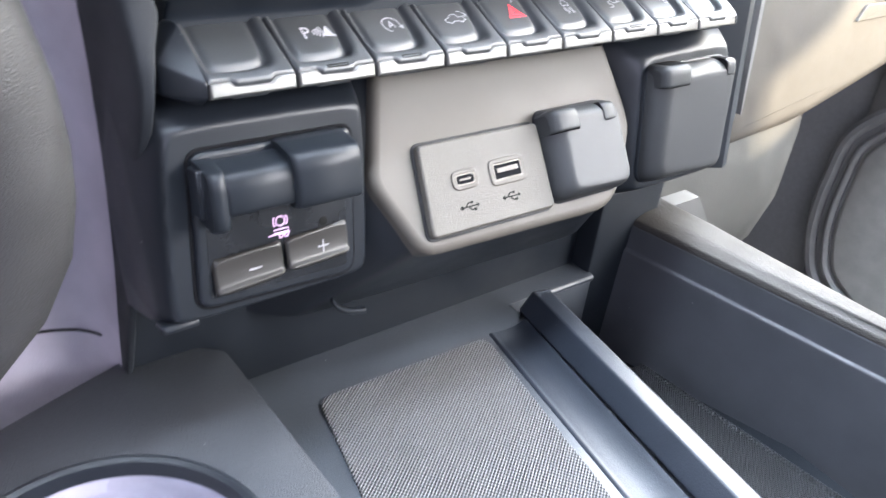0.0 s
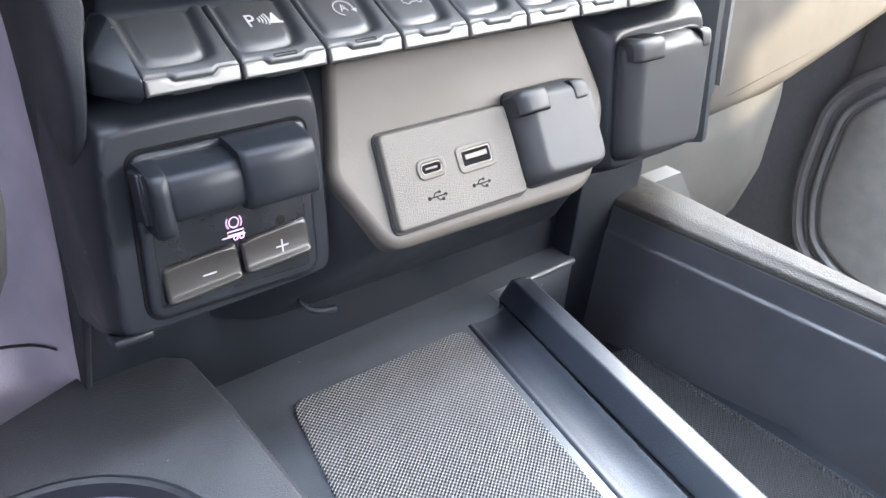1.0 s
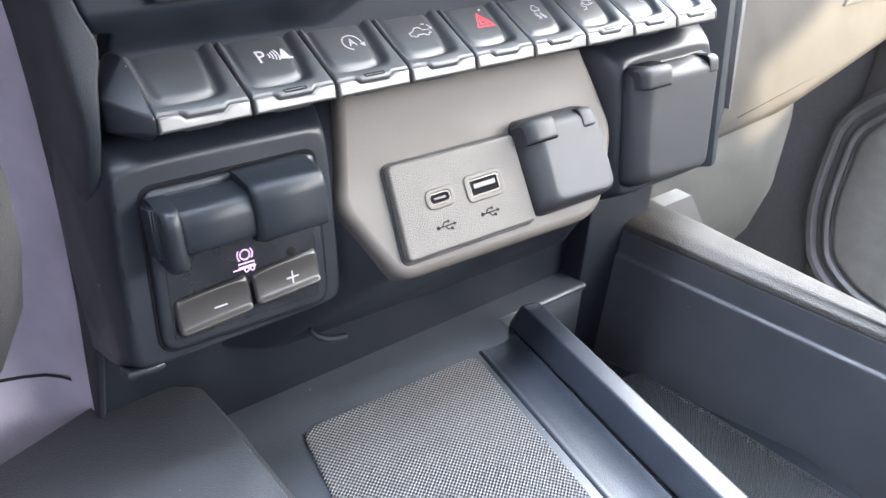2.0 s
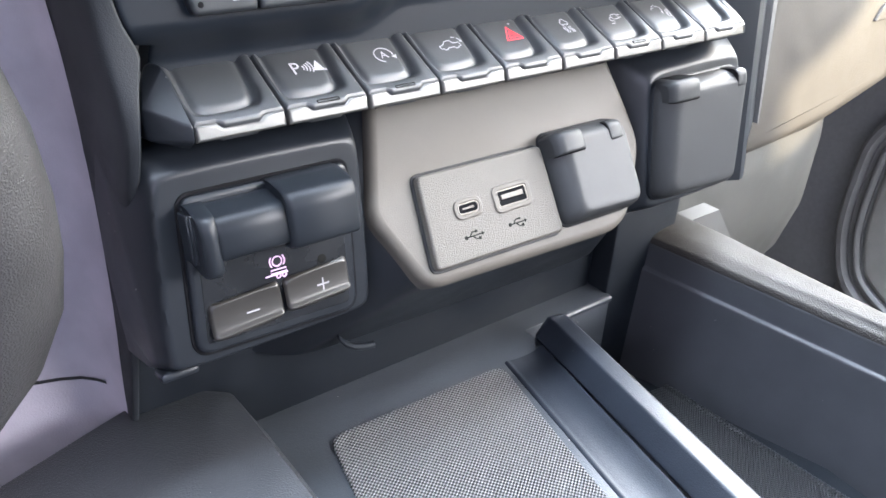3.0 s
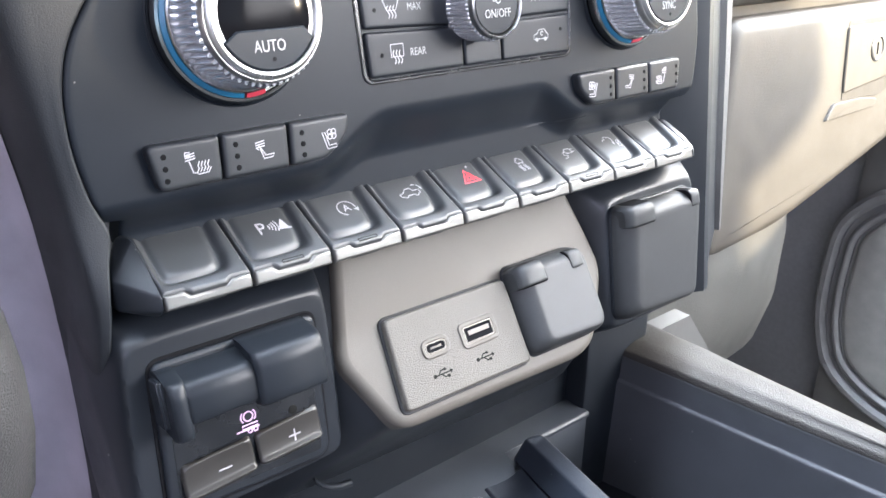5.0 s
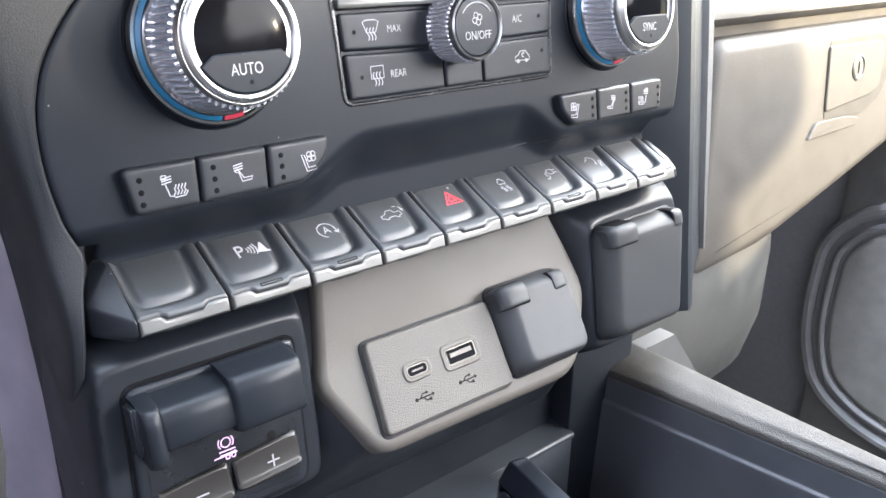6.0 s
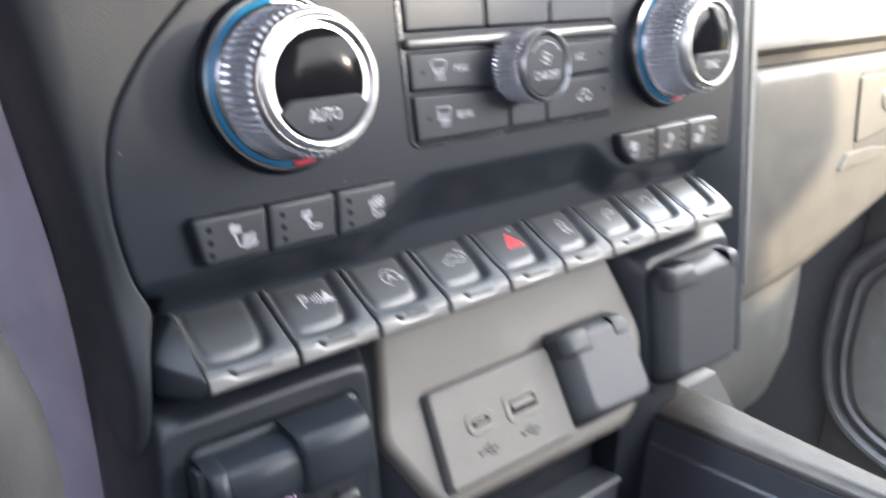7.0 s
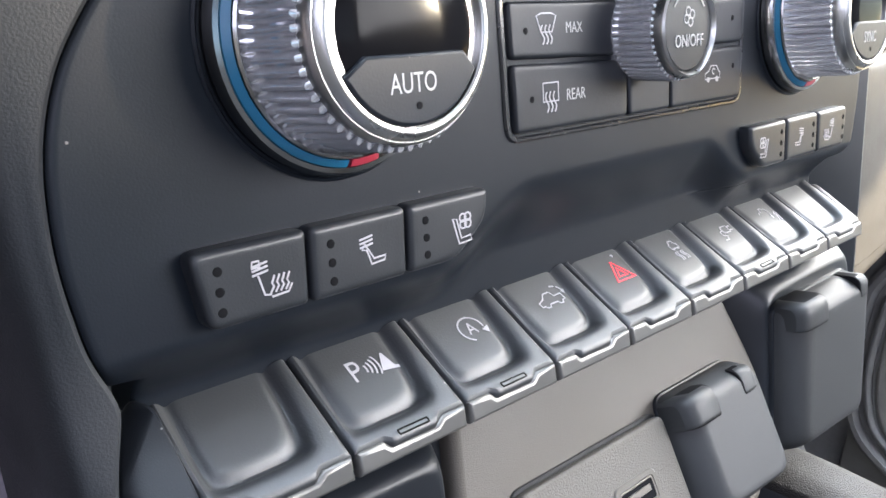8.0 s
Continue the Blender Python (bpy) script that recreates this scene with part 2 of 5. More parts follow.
def plate(bm, outline, z0, z1, r=0.0006, seg=3):
    """An outline extruded from z0 to z1 with a rounded upper edge."""
    rings = [[(x, y, z0) for x, y in outline]]
    for j in range(seg + 1):
        a = j / seg * math.pi / 2
        o = inset(outline, r * (1 - math.cos(a))) if j else outline
        rings.append([(x, y, z1 - r + r * math.sin(a)) for x, y in o])
    return loft(bm, rings, True, True, True)


def soft_plate(bm, pts, rad, z0, z1, r, seg=5, corner=5):
    """A cornered outline raised to z1 with broadly rounded upper edges."""
    rings = [[(x, y, z0) for x, y in rounded(pts, rad, corner)]]
    for j in range(seg + 1):
        a = j / seg * math.pi / 2
        d = r * (1 - math.cos(a)) * 1.3
        less = [max(v - d * 0.7, 0.0003) for v in rad] if isinstance(rad, (list, tuple)) else max(rad - d * 0.7, 0.0003)
        rings.append([(x, y, z1 - r + r * math.sin(a)) for x, y in rounded(inset(pts, d) if j else pts, less, corner)])
    return loft(bm, eased(rings), True, True, True)


def frame_ring(bm, outer, inner, z0, z1, r=0.0005):
    """A frame: the space between two outlines of the same count."""
    rings = [[(x, y, z0) for x, y in outer], [(x, y, z1 - r) for x, y in outer], [(x, y, z1) for x, y in inset(outer, r)],
             [(x, y, z1) for x, y in inset(inner, -r)], [(x, y, z1 - r) for x, y in inner], [(x, y, z0) for x, y in inner]]
    loft(bm, rings + [rings[0]], True)
    bmesh.ops.remove_doubles(bm, verts=bm.verts[:], dist=1e-7)
    return bm


def smooth_max(a, b, k):
    return 0.5 * (a + b + np.sqrt((a - b) ** 2 + k * k))


def outside(u, v, corners, k):
    """How far (u, v) lies outside a convex outline of anticlockwise corners, its corners softened by k."""
    d = None
    for (x0, y0), (x1, y1) in zip(corners, corners[1:] + corners[:1]):
        n = math.hypot(x1 - x0, y1 - y0)
        e = ((u - x0) * (y1 - y0) - (v - y0) * (x1 - x0)) / n
        d = e if d is None else smooth_max(d, e, k)
    return d


def falling(d, r, steep):
    """How far a moulded edge has fallen away at the distance d past its shoulder."""
    d = np.maximum(d, 0.0)
    return steep * (np.sqrt(d * d + r * r) - r)


def sheet(bm, xs, ys, place):
    """A grid of quads; place turns each row's arrays into points."""
    rows = [[bm.verts.new(p) for p in zip(*place(xs, np.full_like(xs, y)))] for y in ys]
    for a, b in zip(rows, rows[1:]):
        for i in range(len(xs) - 1):
            bm.faces.new((a[i], a[i + 1], b[i + 1], b[i]))
    return bm


def circle(r, n=48, cx=0.0, cy=0.0, a0=0.0, a1=2 * math.pi):
    full = abs(a1 - a0) > 6.28
    return [(cx + r * math.cos(a0 + (a1 - a0) * i / (n if full else n - 1)), cy + r * math.sin(a0 + (a1 - a0) * i / (n if full else n - 1))) for i in range(n)]


def lathe(bm, profile, n=64, caps=True):
    """Turns (radius, z) pairs about z."""
    loft(bm, [[(r * math.cos(2 * math.pi * i / n), r * math.sin(2 * math.pi * i / n), z) for i in range(n)] for r, z in profile], True, caps and profile[0][0] > 1e-6, caps and profile[-1][0] > 1e-6)
    return bm


def stroke(bm, pts, w, z=0.0, h=0.00012, closed=False):
    """A raised line of even width along points in the plane."""
    pts = [Vector(p) for p in pts]
    k = len(pts)
    left, right = [], []
    for i, p in enumerate(pts):
        a = pts[i - 1] if i or closed else p
        b = pts[(i + 1) % k] if i < k - 1 or closed else p
        t = (b - a).normalized()
        nrm = Vector((-t.y, t.x)) * w / 2
        left.append(p + nrm)
        right.append(p - nrm)
    rings = [[(l.x, l.y, z), (l.x, l.y, z + h), (r.x, r.y, z + h), (r.x, r.y, z)] for l, r in zip(left, right)]
    if closed:
        rings.append(rings[0])
    loft(bm, rings, True, not closed, not closed)
    return bm


def blob(bm, outline, z=0.0, h=0.00012):
    return loft(bm, [[(x, y, z) for x, y in outline], [(x, y, z + h) for x, y in outline]], True, True, True)


def writing(name, text, size, mat, parent, x, y, z, depth=0.00006, align="CENTER", turn=0.0, width=1.0):
    """Words in the built-in font, as a mesh."""
    cu = bpy.data.curves.new(name, "FONT")
    cu.body, cu.size, cu.align_x, cu.align_y, cu.extrude, cu.resolution_u = text, size, align, "CENTER", depth, 3
    tmp = new(name, cu)
    me = bpy.data.meshes.new_from_object(tmp.evaluated_get(bpy.context.evaluated_depsgraph_get()))
    bpy.data.objects.remove(tmp)
    me.name = name
    me.materials.clear()
    me.materials.append(mat)
    ob = new(name, me)
    ob.parent = parent
    ob.matrix_basis = pose(x, y, z, 0, 0, turn) @ Matrix.Diagonal((width, 1, 1, 1))
    return ob


def lean(y0, s, z0, x=0.0, z=None):
    """The frame of a face that leans: local x is the world's, local y runs up the face, local z stands out of it, at (x, height z)."""
    z = z0 if z is None else z
    up, out = Vector((0, s, 1)).normalized(), Vector((0, -1, s)).normalized()
    m = Matrix(((1, 0, 0), tuple(up), tuple(out))).transposed().to_4x4()
    return Matrix.Translation((x, y0 + s * (z - z0), z)) @ m


# ================= centre stack =================
stack = thing("centre_stack", "black plastic centre stack of a truck dashboard", "dashboard", kind="structure")
CLIMATE = lean(0.0105, 0.15, 0.614) @ Matrix.Translation((-0.0036, 0.0018, 0.0)) @ Matrix.Diagonal((0.9784, 0.9784, 0.9784, 1))  # climate panel: x, up from the keys
def q_of(z):
    return (z - 0.614) * 1.0112


# ---- climate panel: its lower edge rolls back to the keys, and further up in the middle ----
left_edge = [(-0.1150, 0.0010), (-0.1201, 0.0110), (-0.1224, 0.0270), (-0.1216, 0.0410), (-0.1182, 0.0520), (-0.1100, 0.0640), (-0.0900, 0.0830), (-0.0780, 0.1150)]
right_edge = [(0.1230, 0.0010), (0.1340, 0.0080), (0.1390, 0.0300), (0.1360, 0.0900), (0.1220, 0.1150)]
left_line, right_line = rounded(left_edge, 0.012, 6), rounded(right_edge, 0.010, 5)


def climate_face(u, v):
    x0 = np.interp(v, [p[1] for p in left_line], [p[0] for p in left_line])
    x1 = np.interp(v, [p[1] for p in right_line], [p[0] for p in right_line])
    x = x0 + (x1 - x0) * u
    rise = np.clip(np.minimum((x + 0.0570) / 0.0300, (0.0640 - x) / 0.0240), 0, 1)
    shoulder = 0.0105 + 0.0130 * rise * rise * (3 - 2 * rise)
    f = np.clip((shoulder + 0.0010 - v) / (0.0115 + 0.0060 * rise), 0, 1)
    edge = np.minimum(u, 1 - u) * (x1 - x0)
    return x, v, -0.0085 * f * f * (3 - 2 * f) - 0.0006 * np.clip(1 - edge / 0.0010, 0, 1) ** 2


bm = bmesh.new()
sheet(bm, np.concatenate([[0, 0.0015, 0.003], np.linspace(0.006, 0.994, 150), [0.997, 0.9985, 1.0]]), np.concatenate([np.linspace(-0.0020, 0.0260, 60), np.linspace(0.028, 0.115, 40)]), climate_face)
got = bmesh.ops.extrude_edge_only(bm, edges=[e for e in bm.edges if e.is_boundary])
for v in got["geom"]:
    if isinstance(v, bmesh.types.BMVert):
        v.co.z -= 0.008
climate = part("climate_panel", bm, PANEL, stack, "smooth black climate control panel", CLIMATE)

# raised rim of the stack round the panel's driver side
FLANK_Z = [0.45, 0.514, 0.537, 0.559, 0.584, 0.605, 0.623, 0.640, 0.660, 0.720]
FLANK_X = [-0.1330, -0.1319, -0.1307, -0.1303, -0.1303, -0.1311, -0.1321, -0.1343, -0.1368, -0.1440]  # where the rim's flank meets the knee panel


def column(u, v):
    """One level of the rim: from the panel's edge over a flat strip, round the shoulder and back to the knee panel."""
    y = v[0]
    low_y = [-0.1250, -0.0880, -0.0600, -0.0400, -0.0300, -0.0210, -0.0110, -0.0040, 0.0015, 0.0050, 0.0085]
    ys = y + np.linspace(-0.005, 0.005, 11)
    front = float(np.mean(np.interp(ys, low_y + [0.0120], [-0.0380, -0.0260, -0.0180, -0.0080, -0.0005, 0.0045, 0.0050, 0.0038, 0.0022, 0.0012, 0.0005, 0.0])))
    if y < 0.0085:
        x0 = float(np.mean(np.interp(y + np.linspace(-0.002, 0.002, 5), low_y, [-0.1296, -0.1264, -0.1250, -0.1244, -0.1238, -0.1230, -0.1215, -0.1202, -0.1184, -0.1172, -0.1190])))
    else:
        x0 = float(np.interp(y, [p[1] for p in left_line], [p[0] for p in left_line]))
    z = 0.614 + y * 0.968
    x1 = min(-0.1243, x0 - 0.0024) - 0.0012 * min(1.0, max(0.0, (y - 0.02) / 0.03))
    x2 = (float(np.mean(np.interp(z + np.linspace(-0.008, 0.008, 9), FLANK_Z, FLANK_X))) + 0.0036) / 0.9784 - 0.0002
    deep = 0.0225 - 0.15 * (z - 0.614) + 0.0060 + front
    top = [(x0 - 0.0002, -0.030), (x0 - 0.0005, 0.0002), (x0 - 0.0012, 0.0008)]
    top += [(x0 - 0.0012 + (x1 - x0 + 0.0012) * k, 0.0008 - 0.0004 * k * k) for k in (0.25, 0.5, 0.75, 1.0)]
    turn = [(x1 + (x2 - x1) * k, 0.0004 - deep * d) for k, d in ((0.10, 0.006), (0.20, 0.020), (0.30, 0.045), (0.40, 0.085), (0.50, 0.14), (0.60, 0.22), (0.70, 0.33), (0.80, 0.47), (0.88, 0.62), (0.95, 0.80), (1.0, 1.0))]
    pts = np.array(top + turn)
    return pts[:, 0], v, pts[:, 1] + front


bm = bmesh.new()
sheet(bm, np.zeros(18), np.linspace(-0.1220, 0.1120, 157), column)
part("rim", bm, DASH, stack, "soft rounded rim of the stack", CLIMATE)


# ---- temperature knobs ----
def knob(x, q, word, label, r=0.0166, base=0.0221, tall=0.0215):
    k = thing("temperature_knob", label, "knob", CLIMATE @ Matrix.Translation((x, q, 0)), "temperature knobs")
    bm = bmesh.new()
    lathe(bm, [(base + 0.0014, -0.004), (base + 0.0014, 0.0002), (base + 0.0010, 0.0006), (base + 0.0006, 0.0002), (base + 0.0005, -0.004)], 96)
    part("socket_ring", bm, PANEL, k, "black ring round the knob")
    bm = bmesh.new()
    lathe(bm, [(base, -0.003), (base + 0.0004, 0.0022), (base - 0.0002, 0.0036), (base - 0.0010, 0.0038), (base - 0.0014, 0.0030)], 96)
    part("base_ring", bm, BRIGHT, k, "polished chrome base ring")
    for name, mat, a0, a1 in (("blue_band", BLUE, radians(95), radians(266)), ("red_band", RED, radians(268), radians(284))):
        bm = bmesh.new()
        rings = []
        for i in range(60):
            a = a0 + (a1 - a0) * i / 59
            rings.append([(rr * math.cos(a), rr * math.sin(a), z) for rr, z in ((base - 0.0012, 0.0028), (base - 0.0012, 0.0040), (base - 0.0024, 0.0048), (base - 0.0026, 0.0034))])
        loft(bm, rings, True, True, True)
        part(name, bm, mat, k, "temperature colour band")
    bm = bmesh.new()
    lathe(bm, [(base - 0.0025, 0.0030), (base - 0.0026, 0.0050), (base - 0.0030, 0.0054), (base - 0.0035, 0.0050), (base - 0.0037, 0.0036)], 96)
    part("inner_ring", bm, BRIGHT, k, "thin polished chrome ring")
    # knurled skirt: ridges and hollows all round
    bm = bmesh.new()
    n = 56 * 6
    steps = [(base - 0.0034, 0.0042, 0.0), (base - 0.0038, 0.0054, 0.0017), (r + 0.0014, tall - 0.0052, 0.0015), (r + 0.0013, tall - 0.0040, 0.0013), (r + 0.0002, tall - 0.0036, 0.0003)]
    rings = []
    for rr, z, dep in steps:
        ring = []
        for i in range(n):
            a = 2 * math.pi * i / n
            w = (0.0, 0.0, 0.75, 1.0, 1.0, 0.75)[i % 6]
            ring.append(((rr - dep * (1 - w)) * math.cos(a), (rr - dep * (1 - w)) * math.sin(a), z))
        rings.append(ring)
    loft(bm, rings, True)
    part("knurled_skirt", bm, CRYSTAL, k, "silver knurled grip")
    bm = bmesh.new()
    lathe(bm, [(r + 0.0001, tall - 0.0044), (r + 0.0004, tall - 0.0034), (r + 0.0001, tall - 0.0020), (r - 0.0003, tall - 0.0014), (r - 0.0005, tall - 0.0014), (r - 0.0010, tall - 0.0005), (r - 0.0016, tall - 0.0001), (r - 0.0021, tall - 0.0001), (r - 0.0025, tall - 0.0004), (r - 0.0026, tall - 0.0014)], 96)
    part("bezel", bm, BEZEL, k, "satin silver bezel with a fine step")
    bm = bmesh.new()
    lathe(bm, [(r - 0.0025, tall - 0.0020), (r - 0.0045, tall - 0.0012), (0.006, tall - 0.0010), (0.0, tall - 0.0010)], 64)
    part("display", bm, SCREEN, k, "black round display glass")
    # push button in the lower part of the face
    rr = r - 0.0027
    a0 = math.asin(-0.0062 / rr)
    arc = [(rr * math.cos(a), rr * math.sin(a)) for a in [math.pi - a0 + (2 * math.pi + a0 - (math.pi - a0)) * i / 24 for i in range(25)]]
    arc = arc + [(rr * 0.72, -0.0034), (-rr * 0.62, -0.0034)]
    bm = bmesh.new()
    plate(bm, arc, tall - 0.002, tall - 0.0003, 0.0006, 3)
    b = part("button", bm, PANEL, k, "black push button with pale lettering")
    writing("lettering", word, 0.0042, DIM_INK, b, -0.0003, -0.0077, tall - 0.0003, width=0.76)
    bm = bmesh.new()
    blob(bm, circle(0.00055, 12, 0.0004, -0.0109), tall - 0.0006, 0.0004)
    part("indicator", bm, HOLE, b)
    return k


knob(-0.0757, 0.0544, "AUTO", "chrome temperature knob with a black display and an auto button")
knob(0.0889, 0.0543, "SYNC", "chrome temperature knob with a black display and a sync button")


# ---- fan cluster ----
cluster = thing("fan_cluster", "black climate button cluster with a chrome strip", "control panel", CLIMATE)
out = rounded([(-0.0358, 0.0315), (0.0572, 0.0315), (0.0590, 0.085), (-0.0375, 0.085)], [0.004, 0.004, 0.003, 0.003], 5)
inn = rounded([(-0.0342, 0.0328), (0.0558, 0.0328), (0.0576, 0.0835), (-0.0359, 0.0835)], [0.003, 0.003, 0.002, 0.002], 5)
bm = bmesh.new()
frame_ring(bm, out, inn, -0.003, 0.0006, 0.0004)
part("frame", bm, GLOSSY, cluster, "thin gloss black frame")
bm = bmesh.new()
plate(bm, inn, -0.003, -0.0014, 0.0002, 1)
part("backing", bm, HOLE, cluster)


def cluster_button(pts, radius=0.0012):
    bm = bmesh.new()
    soft_plate(bm, pts, radius, -0.0016, 0.0014, 0.0009, 4, 3)
    return part("button", bm, CLUSTER, cluster)


def hot_dot(parent, x, y, z=0.0013, r=0.00055, mat=HOLE):
    bm = bmesh.new()
    lathe(bm, [(r * 1.25, 0.0), (r * 1.25, 0.00014), (r, 0.00018), (0, 0.00018)], 14)
    return part("indicator", bm, mat, parent, "", Matrix.Translation((x, y, z)))


b_rear = cluster_button([(-0.0336, 0.0334), (0.0040, 0.0334), (0.0040, 0.0462), (-0.0342, 0.0472)])
b_max = cluster_button([(-0.0343, 0.0482), (0.0040, 0.0472), (0.0040, 0.0590), (-0.0348, 0.0592)])
cluster_button([(0.0046, 0.0334), (0.0212, 0.0334), (0.0212, 0.0430), (0.0046, 0.0430)])
b_air = cluster_button([(0.0218, 0.0334), (0.0552, 0.0334), (0.0557, 0.0470), (0.0218, 0.0462)])
b_ac = cluster_button([(0.0218, 0.0472), (0.0558, 0.0480), (0.0564, 0.0590), (0.0218, 0.0588)])
cluster_button([(-0.0350, 0.0650), (-0.0040, 0.0650), (-0.0040, 0.0790), (-0.0353, 0.0790)])
cluster_button([(-0.0034, 0.0650), (0.0246, 0.0650), (0.0246, 0.0790), (-0.0034, 0.0790)])
cluster_button([(0.0252, 0.0650), (0.0566, 0.0650), (0.0570, 0.0790), (0.0252, 0.0790)])
bm = bmesh.new()
rbox(bm, 0.0930, 0.0030, 0.0030, 0.0009, Matrix.Translation((0.0110, 0.0618, 0.0012)))
part("chrome_strip", bm, CHROME, cluster, "satin chrome strip")

Z = 0.0014


def lines(name, parent, strokes, mat=INK, w=0.00032, z=Z, x=0.0, y=0.0, s=1.0, h=0.00010):
    """A printed symbol from strokes and filled shapes; a first item True fills."""
    bm = bmesh.new()
    for kind, pts in strokes:
        p = [(x + a * s, y + b * s) for a, b in pts]
        if kind == "fill":
            blob(bm, p, z, h)
        else:
            stroke(bm, p, w, z, h, kind == "loop")
    return part(name, bm, mat, parent, smooth=False)


def wave(x, y, height, amp=0.0005):
    return [(x + amp * math.sin(t / 8 * 2 * math.pi), y + height * t / 8) for t in range(9)]


hot_dot(b_rear, -0.0288, 0.0400)
lines("symbol", b_rear, [("loop", [(-0.0024, 0.0028), (0.0024, 0.0028), (0.0024, -0.0010), (-0.0024, -0.0010)])] + [("line", wave(k * 0.0012, -0.0032, 0.0042)) for k in (-1, 0, 1)], x=-0.0230, y=0.0402)
writing("lettering", "REAR", 0.0034, DIM_INK, b_rear, -0.0148, 0.0400, Z, width=0.8)
hot_dot(b_max, -0.0300, 0.0535)
lines("symbol", b_max, [("loop", [(-0.0030, 0.0026), (-0.0015, 0.0031), (0.0015, 0.0031), (0.0030, 0.0026), (0.0017, -0.0006), (-0.0017, -0.0006)])] + [("line", wave(k * 0.0012, -0.0030, 0.0038)) for k in (-1, 0, 1)], x=-0.0238, y=0.0537)
writing("lettering", "MAX", 0.0032, DIM_INK, b_max, -0.0150, 0.0537, Z, width=0.8)
hot_dot(b_air, 0.0508, 0.0418)
CAR = [(-0.0036, -0.0008), (-0.0034, 0.0006), (-0.0020, 0.0010), (-0.0008, 0.0024), (0.0018, 0.0024), (0.0030, 0.0010), (0.0036, 0.0006), (0.0036, -0.0008)]
lines("symbol", b_air, [("loop", CAR), ("fill", circle(0.0007, 10, -0.0020, -0.0010)), ("fill", circle(0.0007, 10, 0.0022, -0.0010)), ("line", circle(0.0007, 9, 0.0006, 0.0010, 0.5, 5.2))], DIM_INK, x=0.0405, y=0.0400)
writing("lettering", "A/C", 0.0036, DIM_INK, b_ac, 0.0390, 0.0535, Z, width=0.8)
hot_dot(b_ac, 0.0500, 0.0540)

# fan dial
FX, FQ = 0.0090, 0.0523
fan = thing("fan_dial", "chrome knurled fan dial with an on off button", "knob", CLIMATE @ Matrix.Translation((FX, FQ, 0)))
bm = bmesh.new()
n = 48 * 6
rings = []
for rr, z, dep in [(0.0112, -0.001, 0.0), (0.0113, 0.0018, 0.0), (0.0114, 0.0026, 0.0011), (0.0116, 0.0108, 0.0012), (0.0115, 0.0116, 0.0011), (0.0108, 0.0120, 0.0002)]:
    ring = []
    for i in range(n):
        a = 2 * math.pi * i / n
        w = (0.0, 0.0, 0.75, 1.0, 1.0, 0.75)[i % 6]
        ring.append(((rr - dep * (1 - w)) * math.cos(a), (rr - dep * (1 - w)) * math.sin(a), z))
    rings.append(ring)
loft(bm, rings, True)
part("knurled_skirt", bm, CRYSTAL, fan, "silver knurled grip")
bm = bmesh.new()
lathe(bm, [(0.0107, 0.0112), (0.0110, 0.0126), (0.0107, 0.0140), (0.0102, 0.0144), (0.0096, 0.0136), (0.0095, 0.0122)], 72)
part("bezel", bm, BEZEL, fan, "satin silver bezel")
bm = bmesh.new()
lathe(bm, [(0.0095, 0.0128), (0.0090, 0.0136), (0.004, 0.0138), (0.0, 0.0138)], 48)
face = part("button", bm, PANEL, fan, "black push button")
writing("lettering", "ON/OFF", 0.0038, DIM_INK, face, 0.0, -0.0030, 0.0139, width=0.82)
blades = []
for k in range(4):
    a = k * math.pi / 2 + 0.4
    blades.append(("loop", circle(0.0009, 12, 0.0012 * math.cos(a), 0.0022 + 0.0012 * math.sin(a))))
blades.append(("line", circle(0.0073, 20, 0, 0, radians(35), radians(145))))
lines("symbol", face, blades, DIM_INK, z=0.0138)


# ---- seat buttons ----
def seat_symbol(parent, x, y, kind, flip=1):
    if kind == "seat":
        st = [("loop", [(-0.0022 * flip, 0.0006), (-0.0012 * flip, 0.0004), (-0.0004 * flip, -0.0022), (0.0024 * flip, -0.0020), (0.0028 * flip, -0.0012), (0.0002 * flip, -0.0013), (-0.0016 * flip, 0.0016)])]
        st += [("line", [(-0.0026 * flip, 0.0010 + 0.0007 * k), (0.0002 * flip, 0.0014 + 0.0007 * k)]) for k in range(3)]
    elif kind == "both":
        st = [("line", [(-0.0016 * flip, 0.0008), (-0.0008 * flip, -0.0024), (0.0004 * flip, -0.0026)]), ("loop", [(-0.0026 * flip, 0.0022), (-0.0024 * flip, 0.0032), (-0.0012 * flip, 0.0032), (-0.0012 * flip, 0.0022)])]
        st += [("line", [(-0.0026 * flip, 0.0010 + 0.0007 * k), (0.0002 * flip, 0.0014 + 0.0007 * k)]) for k in range(3)]
        st += [("line", [((0.0002 + 0.0009 * k) * flip, -0.0024), ((0.0009 + 0.0009 * k) * flip, -0.0014), ((0.0006 + 0.0009 * k) * flip, -0.0008), ((0.0012 + 0.0009 * k) * flip, 0.0004)]) for k in range(4)]
        st += [("line", [(0.0004 * flip, -0.0030), (0.0034 * flip, -0.0028), (0.0042 * flip, -0.0016)])]
    else:
        st = [("loop", [(-0.0018 * flip, 0.0020), (-0.0008 * flip, 0.0018), (0.0002 * flip, -0.0020), (0.0026 * flip, -0.0018), (0.0028 * flip, -0.0028), (-0.0004 * flip, -0.0030)])]
        st += [("loop", circle(0.0008, 10, (0.0014 + 0.0009 * math.cos(a)) * flip, 0.0012 + 0.0009 * math.sin(a))) for a in (0.8, 2.37, 3.94, 5.5)]
    lines("symbol", parent, st, INK, 0.00033, 0.0036, x, y, 1.0)


